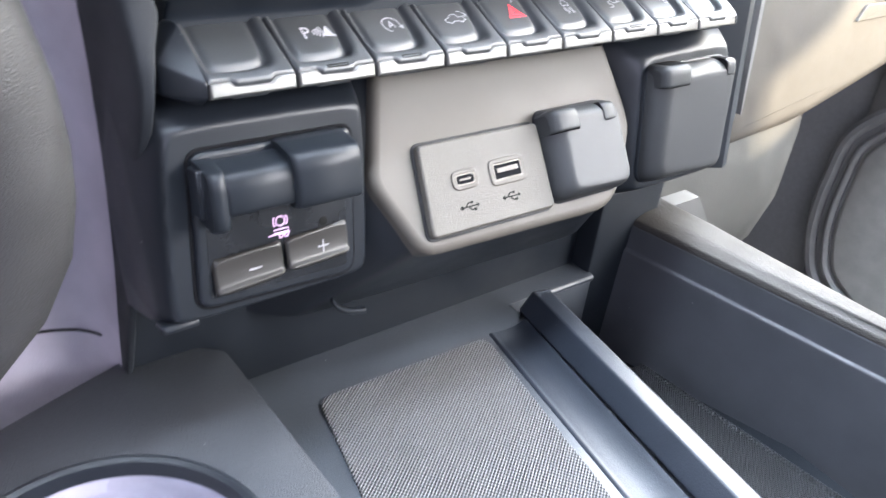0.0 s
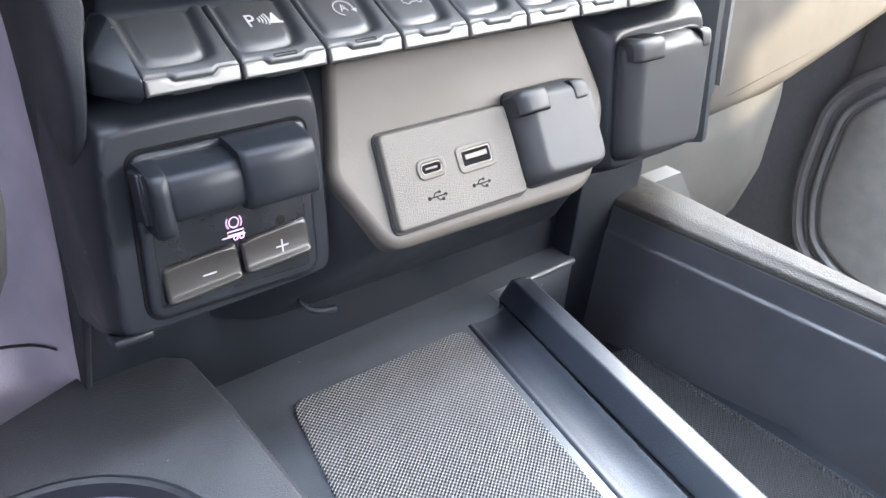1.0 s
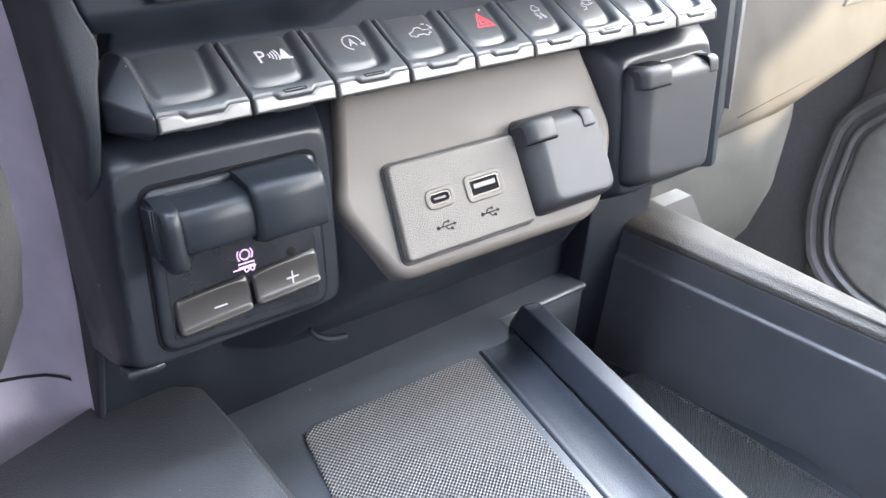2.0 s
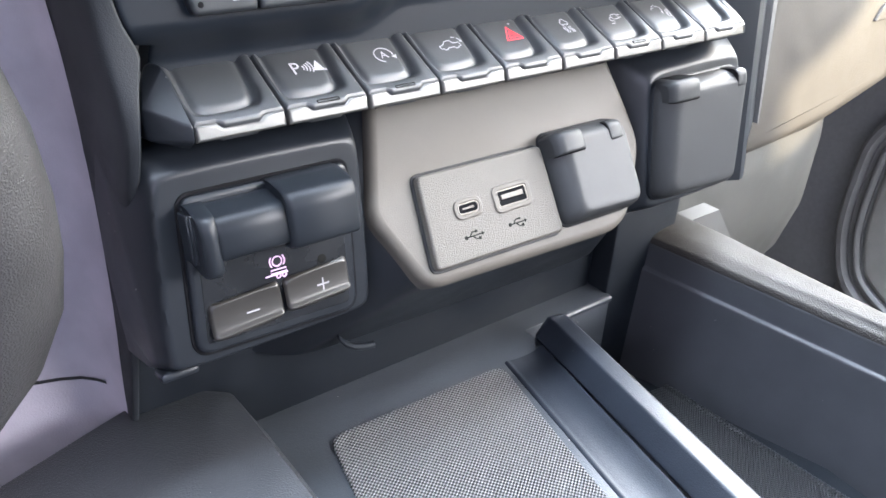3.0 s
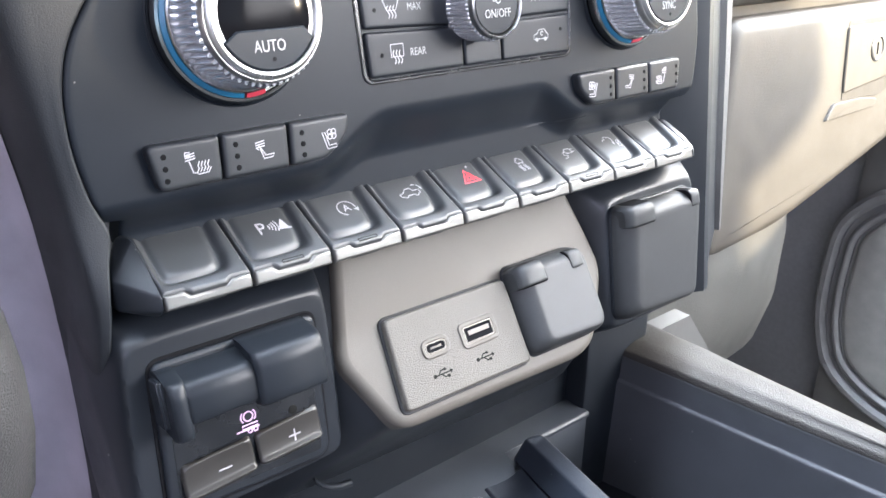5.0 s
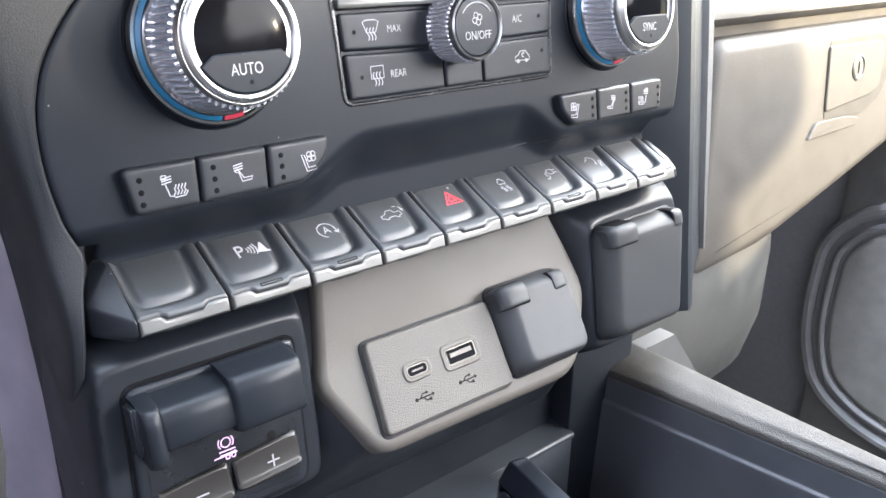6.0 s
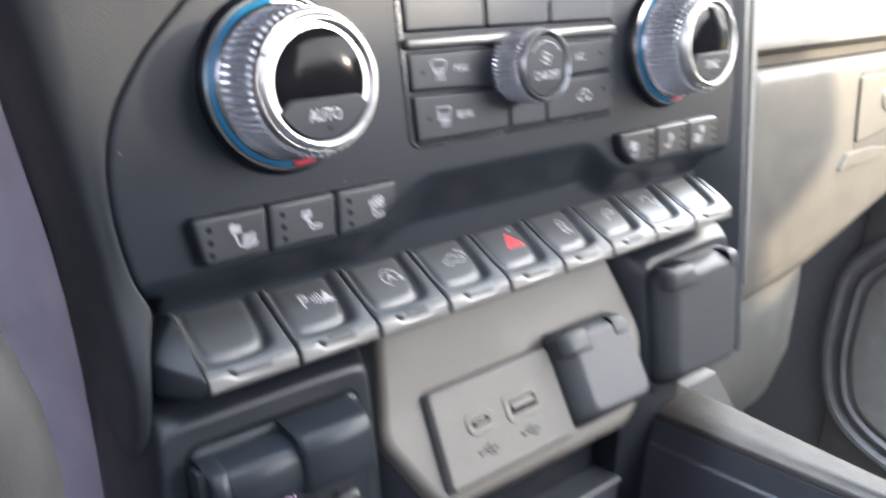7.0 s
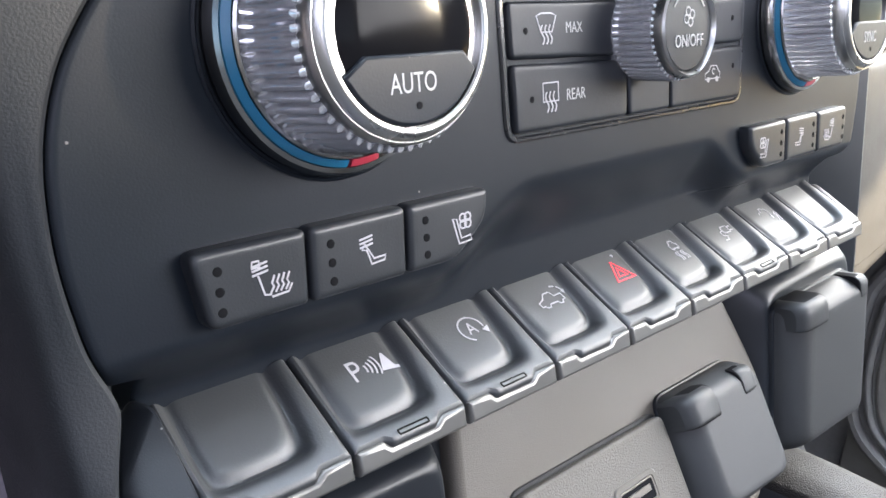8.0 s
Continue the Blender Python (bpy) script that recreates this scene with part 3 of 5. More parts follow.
def seat_bank(name, label, cells, flip):
    bank = thing(name, label, "button bank", CLIMATE)
    for (pts, rad), kind in cells:
        bm = bmesh.new()
        soft_plate(bm, pts, rad, -0.001, 0.0036, 0.0013, 6, 5)
        b = part("button", bm, KEY, bank, "black seat button with a pale symbol")
        xs = [p[0] for p in pts]
        x0, x1 = min(xs), max(xs)
        dx = x0 + 0.0042 if flip > 0 else x1 - 0.0030
        for k in range(3):
            hot_dot(b, dx, q_of(0.6352) - 0.0032 * k, 0.00352, 0.00062)
        seat_symbol(b, (x0 + x1) / 2 + 0.0022 * flip, q_of(0.6322), kind, flip)
    return bank


T0, B0 = q_of(0.6385), q_of(0.6262)
seat_bank("seat_buttons", "three black heated and cooled seat buttons in a row", [
    (([(-0.1040, B0), (-0.0864, B0), (-0.0858, T0), (-0.1060, T0)], [0.0022, 0.0012, 0.0012, 0.0022]), "both"),
    (([(-0.0858, B0), (-0.0658, B0), (-0.0652, T0), (-0.0852, T0)], 0.0012), "seat"),
    (([(-0.0652, B0), (-0.0535, B0), (-0.0452, q_of(0.6325)), (-0.0445, T0), (-0.0646, T0)], [0.0012, 0.003, 0.003, 0.0014, 0.0012]), "fan")], 1)
seat_bank("seat_buttons", "three black passenger seat buttons in a row", [
    (([(0.0650, B0), (0.0785, B0), (0.0785, T0), (0.0575, T0), (0.0582, q_of(0.6325))], [0.003, 0.0012, 0.0012, 0.0014, 0.003]), "fan"),
    (([(0.0791, B0), (0.0992, B0), (0.0992, T0), (0.0791, T0)], 0.0012), "seat"),
    (([(0.0998, B0), (0.1190, B0), (0.1205, T0), (0.0998, T0)], [0.0012, 0.0022, 0.0022, 0.0012]), "both")], -1)

# ---- the row of nine keys ----
SLOPE = Vector((0, 0.912, 0.410)).normalized()


def key_frame(x):
    m = Matrix(((1, 0, 0), tuple(SLOPE), tuple(Vector((1, 0, 0)).cross(SLOPE)))).transposed().to_4x4()
    return Matrix.Translation((x, -0.0028, 0.6050)) @ m


W = 0.01215
DEEP = 0.0232
PAD_Z = -0.0012
MOAT = 0.0016


def build_key(x, label):
    k = thing("switch_key", label, "switch", key_frame(x), "row of switch keys")
    bm = bmesh.new()
    plate(bm, [(-W, 0.0060), (W, 0.0060), (W, DEEP), (-W, DEEP)], -0.0080, -0.0052, 0.0003, 1)
    part("body", bm, KEY, k)
    # top: a rim at the front and sides, a moat inside it and a pad with rolled edges that runs out at the back
    bm = bmesh.new()

    def top(u, v):
        lip = np.interp(u, (-W, -0.0062, -0.0047, 0.0047, 0.0062, W), (0.0014, 0.0014, 0.0002, 0.0002, 0.0014, 0.0014))
        y = lip + (DEEP - lip) * v
        tilt = 0.0006 * (y - 0.014) / 0.010
        moat = smooth_max(smooth_max(u - (0.0082 + tilt), 0.0052 - y, 0.0034), -(u + 0.0101), 0.0022)
        f = np.clip((moat + 0.0010) / 0.0020, 0, 1)
        h = PAD_Z * (1 - f * f * (3 - 2 * f)) - MOAT * np.exp(-(moat / 0.0012) ** 2) * np.clip(1.45 - y / DEEP, 0, 1)
        edge = np.minimum(np.minimum(W - u, W + u), (y - lip) * 1.0)
        h = h - 0.0009 * np.clip(1 - edge / 0.0008, 0, 1) ** 2
        return u, y, h

    us = np.concatenate([[-W, -W + 0.0003], np.linspace(-W + 0.0008, W - 0.0008, 52), [W - 0.0003, W]])
    sheet(bm, us, np.concatenate([[0.0, 0.012], np.linspace(0.035, 1.0, 44)]), top)
    skirt = [e for e in bm.edges if e.is_boundary]
    got = bmesh.ops.extrude_edge_only(bm, edges=skirt)
    for v in got["geom"]:
        if isinstance(v, bmesh.types.BMVert):
            v.co.z = -0.0060
    part("pad", bm, KEY_PAD, k, "dark grey dished key top")
    # chrome edge: tall at its ends, low in the middle, standing upright at the front
    bm = bmesh.new()
    prof = [(-W + 0.0001, 0.0), (W - 0.0001, 0.0), (W - 0.0001, 0.0042), (0.0065, 0.0042), (0.0050, 0.0029), (-0.0050, 0.0029), (-0.0065, 0.0042), (-W + 0.0001, 0.0042)]
    plate(bm, prof, -0.0020, 0.0, 0.0011, 5)
    ang = math.degrees(math.atan2(SLOPE.z, SLOPE.y))
    part("chrome_edge", bm, CHROME, k, "satin chrome front edge", Matrix.Translation((0, -0.0017, -0.0034)) @ pose(0, 0, 0, 74 - ang))
    return k


def ring_pts(r, a0, a1, n=16, cx=0, cy=0):
    return [(cx + r * math.cos(radians(a0 + (a1 - a0) * i / n)), cy + r * math.sin(radians(a0 + (a1 - a0) * i / n))) for i in range(n + 1)]


KEY_LABELS = ["blank black switch key with a chrome edge", "black parking sensor key with a chrome edge", "black engine auto stop key with a chrome edge",
        "black tailgate release key with a chrome edge", "black hazard light key with a red triangle", "black traction control key with a chrome edge",
        "black power outlet key with a chrome edge", "black hill descent key with a chrome edge", "blank black switch key with a chrome edge"]
PZ, PX, PY = PAD_Z + 0.00004, 0.0016, 0.0160
first = None
keys = []
for i, text in enumerate(KEY_LABELS):
    x = -0.1 + 0.025 * i
    if first is None:
        first = build_key(x, text)
        keys.append(first)
    else:
        keys.append(tagged(copy_thing(first, key_frame(x)), text))

k = keys[1]
writing("lettering", "P", 0.0066, INK, k, PX - 0.0038, PY, PZ, width=0.86)
lines("symbol", k, [("line", ring_pts(r, -30, 30, 6, PX - 0.0030, PY)) for r in (0.0016, 0.0025, 0.0034, 0.0043)] + [("fill", [(PX + 0.0012, PY - 0.0016), (PX + 0.0050, PY - 0.0022), (PX + 0.0050, PY - 0.0016), (PX + 0.0042, PY - 0.0013), (PX + 0.0033, PY + 0.0021), (PX + 0.0029, PY + 0.0021)])], INK, 0.00036, PZ)
k = keys[2]
lines("symbol", k, [("line", ring_pts(0.0030, -8, 252, 24, PX, PY)), ("fill", [(PX + 0.0021, PY - 0.0010), (PX + 0.0040, PY - 0.0004), (PX + 0.0034, PY - 0.0022)])], INK, 0.00036, PZ)
writing("lettering", "A", 0.0042, INK, k, PX, PY, PZ, width=0.9)
k = keys[3]
TRUCK = [(-0.0046, -0.0016), (-0.0047, -0.0003), (-0.0030, 0.0003), (-0.0017, 0.0017), (0.0002, 0.0018), (0.0008, 0.0004), (0.0030, 0.0005), (0.0031, -0.0012), (0.0022, -0.0013), (0.0018, -0.0020), (0.0009, -0.0020), (0.0005, -0.0013), (-0.0020, -0.0014), (-0.0024, -0.0021), (-0.0034, -0.0021), (-0.0038, -0.0015)]
lines("symbol", k, [("loop", [(PX + a, PY + b) for a, b in TRUCK]), ("line", ring_pts(0.0026, 15, 50, 5, PX + 0.0018, PY + 0.0004)), ("line", ring_pts(0.0026, 62, 92, 5, PX + 0.0018, PY + 0.0004)), ("fill", [(PX + 0.0036, PY + 0.0010), (PX + 0.0049, PY + 0.0013), (PX + 0.0043, PY + 0.0001)])], INK, 0.00034, PZ)
k = keys[4]
lines("symbol", k, [("loop", [(PX - 0.0034, PY - 0.0024), (PX + 0.0034, PY - 0.0024), (PX, PY + 0.0036)]), ("loop", [(PX - 0.0015, PY - 0.0012), (PX + 0.0015, PY - 0.0012), (PX, PY + 0.0014)])], HAZARD, 0.00065, PZ)
k = keys[5]
lines("symbol", k, [("loop", [(PX + a, PY + b + 0.0016) for a, b in [(-0.0015, -0.0008), (-0.0016, 0.0005), (-0.0009, 0.0008), (-0.0006, 0.0018), (0.0008, 0.0018), (0.0011, 0.0008), (0.0018, 0.0004), (0.0016, -0.0008)]]), ("fill", circle(0.0004, 8, PX - 0.0009, PY + 0.0006)), ("fill", circle(0.0004, 8, PX + 0.0010, PY + 0.0006))]
      + [("line", wave(PX + d, PY - 0.0034, 0.0030, 0.0004)) for d in (-0.0015, -0.0007, 0.0008, 0.0016)], INK, 0.00034, PZ)
k = keys[6]
lines("symbol", k, [("loop", [(PX + 0.0004 + a, PY + 0.0008 + b) for a, b in [(-0.0014, -0.0012), (0.0012, -0.0012), (0.0012, 0.0012), (-0.0014, 0.0012), (-0.0020, 0.0004), (-0.0020, -0.0004)]]), ("line", [(PX + 0.0016, PY + 0.0015), (PX + 0.0032, PY + 0.0015)]), ("line", [(PX + 0.0016, PY + 0.0001), (PX + 0.0032, PY + 0.0001)]), ("line", [(PX - 0.0016, PY + 0.0008), (PX - 0.0030, PY + 0.0004), (PX - 0.0032, PY - 0.0008), (PX - 0.0018, PY - 0.0014), (PX - 0.0024, PY - 0.0026), (PX - 0.0040, PY - 0.0026)])], INK, 0.00034, PZ)
k = keys[7]
lines("symbol", k, [("line", [(PX + a, PY + b + 0.0016) for a, b in [(-0.0042, -0.0006), (-0.0036, 0.0004), (-0.0024, 0.0002), (-0.0026, 0.0014), (-0.0012, 0.0018), (-0.0002, 0.0010)]]), ("line", ring_pts(0.0022, 60, -40, 8, PX - 0.0012, PY + 0.0010)), ("fill", [(PX - 0.0004, PY - 0.0006), (PX + 0.0010, PY - 0.0004), (PX + 0.0002, PY - 0.0018)]),
                    ("loop", [(PX + a * 0.9 + 0.0028, PY + b - 0.0012) for a, b in [(-0.0012, -0.0020), (0.0004, -0.0022), (0.0014, 0.0012), (0.0008, 0.0018), (-0.0006, 0.0008)]]), ("line", [(PX + 0.0022, PY - 0.0024), (PX + 0.0038, PY + 0.0002)])], INK, 0.00034, PZ)
for i in (1, 2, 6):
    bm = bmesh.new()
    frame_ring(bm, rounded([(-0.0034, 0.0009), (0.0034, 0.0009), (0.0034, 0.0021), (-0.0034, 0.0021)], 0.0003, 3), rounded([(-0.0031, 0.0012), (0.0031, 0.0012), (0.0031, 0.0018), (-0.0031, 0.0018)], 0.0002, 3), -0.001, 0.0002, 0.0001)
    part("indicator", bm, EMBOSS, keys[i], "small dark indicator slot")
bm = bmesh.new()
blob(bm, circle(0.0004, 10, 0.0040, DEEP - 0.002), PAD_Z - 0.0001, 0.0003)
part("indicator", bm, INK, keys[4])

# end pieces of the row
bm = bmesh.new()
tri = [Vector(v) for v in ((-0.1124, -0.0026, 0.6012), (-0.1124, -0.0020, 0.6052), (-0.1124, 0.0150, 0.6160), (-0.1140, 0.0200, 0.6158), (-0.1160, 0.0190, 0.6152), (-0.1214, 0.0080, 0.6085), (-0.1214, 0.0065, 0.6005), (-0.1128, 0.0008, 0.5985), (-0.1130, 0.0200, 0.5970), (-0.1214, 0.0210, 0.5985))]
got = [bm.verts.new(v) for v in tri]
bmesh.ops.convex_hull(bm, input=got)
bmesh.ops.bevel(bm, geom=bm.edges[:], offset=0.0006, segments=2, affect="EDGES", profile=0.5)
part("end_cap", bm, TRIM, stack, "faceted black end cap of the key row")
bm = bmesh.new()
got = [bm.verts.new(v) for v in ((0.1130, -0.0026, 0.6005), (0.1130, -0.0018, 0.6050), (0.1130, 0.0170, 0.6135), (0.1165, 0.0165, 0.6130), (0.1205, 0.0080, 0.6065), (0.1200, 0.0030, 0.6020), (0.1160, 0.0006, 0.6000), (0.1160, 0.0200, 0.5960))]
bmesh.ops.convex_hull(bm, input=got)
bmesh.ops.bevel(bm, geom=bm.edges[:], offset=0.0008, segments=2, affect="EDGES", profile=0.5)
part("end_cap", bm, KEY_PAD, stack, "satin grey end cap of the key row")
bm = bmesh.new()
rbox(bm, 0.226, 0.012, 0.010, 0.001, Matrix.Translation((0.0, 0.0180, 0.6020)))
part("key_tray", bm, SEAM, stack)

# ---- lower fascia: one moulding that carries the brake unit, the charging panel and the tall outlet ----
BRAKE_EDGE = [(-0.1274, -0.0462), (-0.0660, -0.0462), (-0.0648, 0.0062), (-0.1232, 0.0066)]
USB_EDGE = [(-0.0500, -0.0335), (0.0405, -0.0362), (0.0585, -0.0080), (0.0575, 0.0040), (0.0535, 0.0275), (-0.0520, 0.0275), (-0.0628, -0.0068)]
SOCKET_EDGE = [(0.0630, -0.0485), (0.1225, -0.0485), (0.1225, 0.0045), (0.0660, 0.0040)]


def fascia(u, z):
    brake_q, usb_q, socket_q = (z - 0.586) * 1.018, (z - 0.574) * 1.187, (z - 0.586) * 1.024
    out = np.full_like(u, -0.0300)
    a = -0.19 * (z - 0.586) - 0.0006 - falling(outside(u, brake_q, BRAKE_EDGE, 0.0035), 0.0022, 3.6)
    b = 0.001 - 0.64 * (z - 0.574) - 0.0066 - falling(outside(u, usb_q, USB_EDGE, 0.004) + 0.0012, 0.0035, 1.25)
    c = -0.22 * (z - 0.586) - 0.0026 - falling(outside(u, socket_q, SOCKET_EDGE, 0.0045), 0.0022, 2.2)
    for o, k in ((a, 0.0022), (c, 0.0022), (b, 0.0016)):
        out = smooth_max(out, o, k)
    return u, -out + 0.030 * (u < -0.13025), z


bm = bmesh.new()
sheet(bm, np.concatenate([[-0.1303], np.linspace(-0.1302, 0.1310, 332)]), np.linspace(0.5090, 0.6030, 135), fascia)
part("lower_fascia", bm, TRIM, stack, "dark satin moulding round the lower controls")

# ---- taupe USB panel ----
U = lean(-0.001, 0.64, 0.574)
usb = thing("usb_panel", "taupe plastic panel with two charging ports and a capped outlet", "panel", U)
outline = rounded(USB_EDGE, [0.007, 0.012, 0.014, 0.006, 0.001, 0.001, 0.005], 6)
bm = bmesh.new()
plate(bm, outline, -0.0140, -0.0018, 0.0030, 6)
part("body", bm, TAUPE, usb)
bm = bmesh.new()
lip = [(-0.0672, 0.0100, 0.5190), (-0.0665, 0.0105, 0.5170), (-0.0640, 0.0110, 0.5134), (-0.0600, 0.0115, 0.5100), (-0.0559, 0.0125, 0.5075), (-0.0500, 0.0140, 0.5052)]
loft(bm, [[(x, y + 0.0014 * math.cos(a), z + 0.0014 * math.sin(a)) for a in [2 * math.pi * j / 10 for j in range(10)]] for x, y, z in lip], True, True, True)
part("chin_lip", bm, TRIM, stack, "thin rounded lip under the fascia")

port_plate = rounded([(-0.0472, -0.0283), (0.0066, -0.0292), (0.0066, 0.0010), (-0.0450, 0.0014)], 0.0022, 4)
bm = bmesh.new()
plate(bm, port_plate, -0.0040, 0.0014, 0.0009, 4)
pp = part("port_plate", bm, TAUPE_GRAIN, usb, "grained taupe port plate")
bm = bmesh.new()
plate(bm, inset(port_plate, -0.0010), -0.0040, -0.0012, 0.0002, 1)
part("shadow_gap", bm, SEAM, usb)


def slot(cx, cy, w, h, turn, bezel, name, label):
    o = rounded([(-w / 2 - bezel, -h / 2 - bezel), (w / 2 + bezel, -h / 2 - bezel), (w / 2 + bezel, h / 2 + bezel), (-w / 2 - bezel, h / 2 + bezel)], min(h / 2 + bezel - 0.0001, 0.0030) if name == "usb_c_port" else 0.0026, 6)
    i = rounded([(-w / 2, -h / 2), (w / 2, -h / 2), (w / 2, h / 2), (-w / 2, h / 2)], h / 2 - 0.0001 if name == "usb_c_port" else 0.0004, 6)
    at = Matrix.Translation((cx, cy, 0.0014)) @ pose(0, 0, 0, 0, 0, turn)
    mid = inset(i, -0.0005)
    bm = bmesh.new()
    frame_ring(bm, o, mid, -0.0015, 0.0005, 0.0003)
    p = part(name, bm, TAUPE, usb, label, at)
    bm = bmesh.new()
    frame_ring(bm, mid, i, -0.0015, 0.0004, 0.0001)
    part("shell", bm, SHELL, p, "thin steel shell")
    bm = bmesh.new()
    blob(bm, i, -0.0010, 0.0011)
    part("cavity", bm, HOLE, p)
    bm = bmesh.new()
    if name == "usb_c_port":
        rbox(bm, w * 0.62, h * 0.26, 0.0004, 0.0001, Matrix.Translation((0, 0, 0.0002)), 1)
    else:
        rbox(bm, w * 0.80, h * 0.34, 0.0006, 0.0001, Matrix.Translation((0, h * 0.10, 0.0002)), 1)
    part("tongue", bm, TONGUE, p, "contact tongue")
    return p


slot(-0.0298, -0.0122, 0.0074, 0.0027, 0.0, 0.0019, "usb_c_port", "steel rimmed small oval port")
slot(-0.0114, -0.0126, 0.0116, 0.0046, 0.0, 0.0022, "usb_a_port", "steel rimmed rectangular port")


def usb_mark(x, y):
    s = [("line", [(-0.0036, 0.0), (0.0030, 0.0)]), ("fill", [(0.0030, 0.0007), (0.0042, 0.0), (0.0030, -0.0007)]), ("fill", circle(0.0007, 10, -0.0036, 0.0)),
         ("line", [(-0.0020, 0.0), (-0.0008, 0.0013), (0.0008, 0.0013)]), ("fill", circle(0.0005, 8, 0.0010, 0.0013)),
         ("line", [(-0.0008, 0.0), (0.0004, -0.0013), (0.0016, -0.0013)]), ("fill", [(0.0014, -0.0008), (0.0024, -0.0008), (0.0024, -0.0018), (0.0014, -0.0018)])]
    lines("symbol", pp, s, EMBOSS, 0.00042, 0.0014, x, y, 0.95)


usb_mark(-0.0302, -0.0212)
usb_mark(-0.0120, -0.0216)

# capped outlet beside the ports
cap = thing("power_outlet", "small power outlet closed by a black hinged rubber cap", "power outlet", U)
bm = bmesh.new()
c0 = rounded([(0.0078, -0.0285), (0.0430, -0.0290), (0.0432, 0.0045), (0.0082, 0.0045)], [0.005, 0.005, 0.004, 0.004], 6)
c1 = rounded([(0.0134, -0.0248), (0.0408, -0.0264), (0.0412, -0.0006), (0.0146, -0.0006)], [0.0045, 0.0045, 0.0022, 0.0022], 6)
LEVELS = [(0.0, 0.0), (0.08, 0.0016), (0.22, 0.0034), (0.42, 0.0050), (0.60, 0.0061), (0.76, 0.0067), (0.90, 0.00708), (1.0, 0.0072)]


def lid_shape(bm, o0, o1, base, z0, grow=0.0):
    """A lid that rises from its outline to a flat face over a rounded flank."""
    o0, o1 = inset(o0, -grow), inset(o1, -grow)
    rings = [[(x, y, base) for x, y in o0]]
    for f, z in LEVELS:
        rings.append([(p[0] + (q[0] - p[0]) * f, p[1] + (q[1] - p[1]) * f, z0 + z + grow) for p, q in zip(o0, o1)])
    return loft(bm, eased(rings), True, True, True)


def knuckle(parent, x0, x1, y1, y0, tall, skin, side):
    """A rounded hinge knuckle over the lid's upper corner, set off by a dark joint below it and on its inner side (1: right, -1: left)."""
    for name, mat, grow in (("hinge_gap", HOLE, 0.0004), ("hinge", skin, 0.0)):
        prof = rounded([(y0 - grow, -0.002), (y0 - grow, tall - grow * 0.7), (y1 + grow * 0.3, tall - grow * 0.7), (y1 + grow * 0.3, -0.002)], [0, 0.0012, 0.0052, 0], 8)
        bm = bmesh.new()
        rings = []
        a, b = (x0 + 3 * grow, x1 + grow) if side > 0 else (x0 - grow, x1 - 3 * grow)
        ends = ((a, 0.62), (a + 0.0006, 0.80), (a + 0.0016, 0.93), (a + 0.0032, 1.0), (b - 0.0006, 1.0), (b, 0.97))
        for x, k in ends if side > 0 else [(a + b - x, k) for x, k in ends]:
            rings.append([(x, y0 + (y - y0) * (0.5 + 0.5 * k), z * k) for y, z in prof])
        loft(bm, rings, True, True, True)
        part(name, bm, mat, parent)


lid_shape(bm, c0, c1, -0.003, 0.0006)
part("lid", bm, RUBBER, cap, "rounded satin lid")
bm = bmesh.new()
plate(bm, inset(c0, -0.0006), -0.003, -0.0008, 0.0006, 2)
part("base", bm, TRIM, cap, "thin dark base rim")
knuckle(cap, 0.0080, 0.0196, 0.0038, -0.0044, 0.0091, RUBBER, 1)
knuckle(cap, 0.0338, 0.0420, 0.0032, -0.0040, 0.0083, RUBBER, -1)

# ---- trailer brake unit ----
T = lean(0.0, 0.19, 0.586)
brake = thing("trailer_brake_controller", "black trailer brake controller with a slide and plus minus buttons", "control", T)
mod = rounded([(-0.1207, -0.0432), (-0.0710, -0.0448), (-0.0692, 0.0004), (-0.1180, 0.0008)], [0.0050, 0.0050, 0.0036, 0.0036], 7)
bm = bmesh.new()
plate(bm, inset(mod, -0.0009), -0.004, -0.0002, 0.0002, 1)
part("shadow_gap", bm, HOLE, brake, "dark joint round the unit")
bm = bmesh.new()
plate(bm, inset(mod, 0.0001), -0.003, 0.0014, 0.0014, 6)
faceplate = part("faceplate", bm, TRIM, brake, "satin black faceplate with a rounded edge")
bm = bmesh.new()
plate(bm, inset(mod, 0.0030), -0.001, 0.0016, 0.0002, 1)
part("inner_plate", bm, GLOSSY, brake, "gloss black inner plate")
bm = bmesh.new()
rbox(bm, 0.0105, 0.0024, 0.0070, 0.0010, Matrix.Translation((-0.1252, -0.0476, -0.0052)), 3)
part("foot_lip", bm, TRIM, brake, "thin lip under the surround")


def hood(x0, x1, y0, y1, tall, name):
    """One half of the slide: a rounded hood that leans over."""
    bm = bmesh.new()
    prof = [(y0 + 0.0015, 0.0), (y0, tall * 0.86), (y0 + 0.0008, tall * 0.98), (y0 + 0.0030, tall), (y1 - 0.0050, tall * 0.98), (y1 - 0.0022, tall * 0.86), (y1 - 0.0002, tall * 0.30), (y1, 0.0)]
    prof = rounded(prof, [0, 0.001, 0.002, 0.002, 0.003, 0.002, 0.001, 0], 3)
    rings = []
    for x, s in ((x0, 0.86), (x0 + 0.0006, 0.95), (x0 + 0.0016, 1.0), (x1 - 0.0016, 1.0), (x1 - 0.0006, 0.95), (x1, 0.86)):
        cy = (y0 + y1) / 2
        rings.append([(x, cy + (y - cy) * (0.94 + 0.06 * s / 1.0 if s < 1 else 1.0), z * s) for y, z in prof])
    loft(bm, rings, True, True, True)
    return part(name, bm, LEVER, brake, "black sliding lever half")


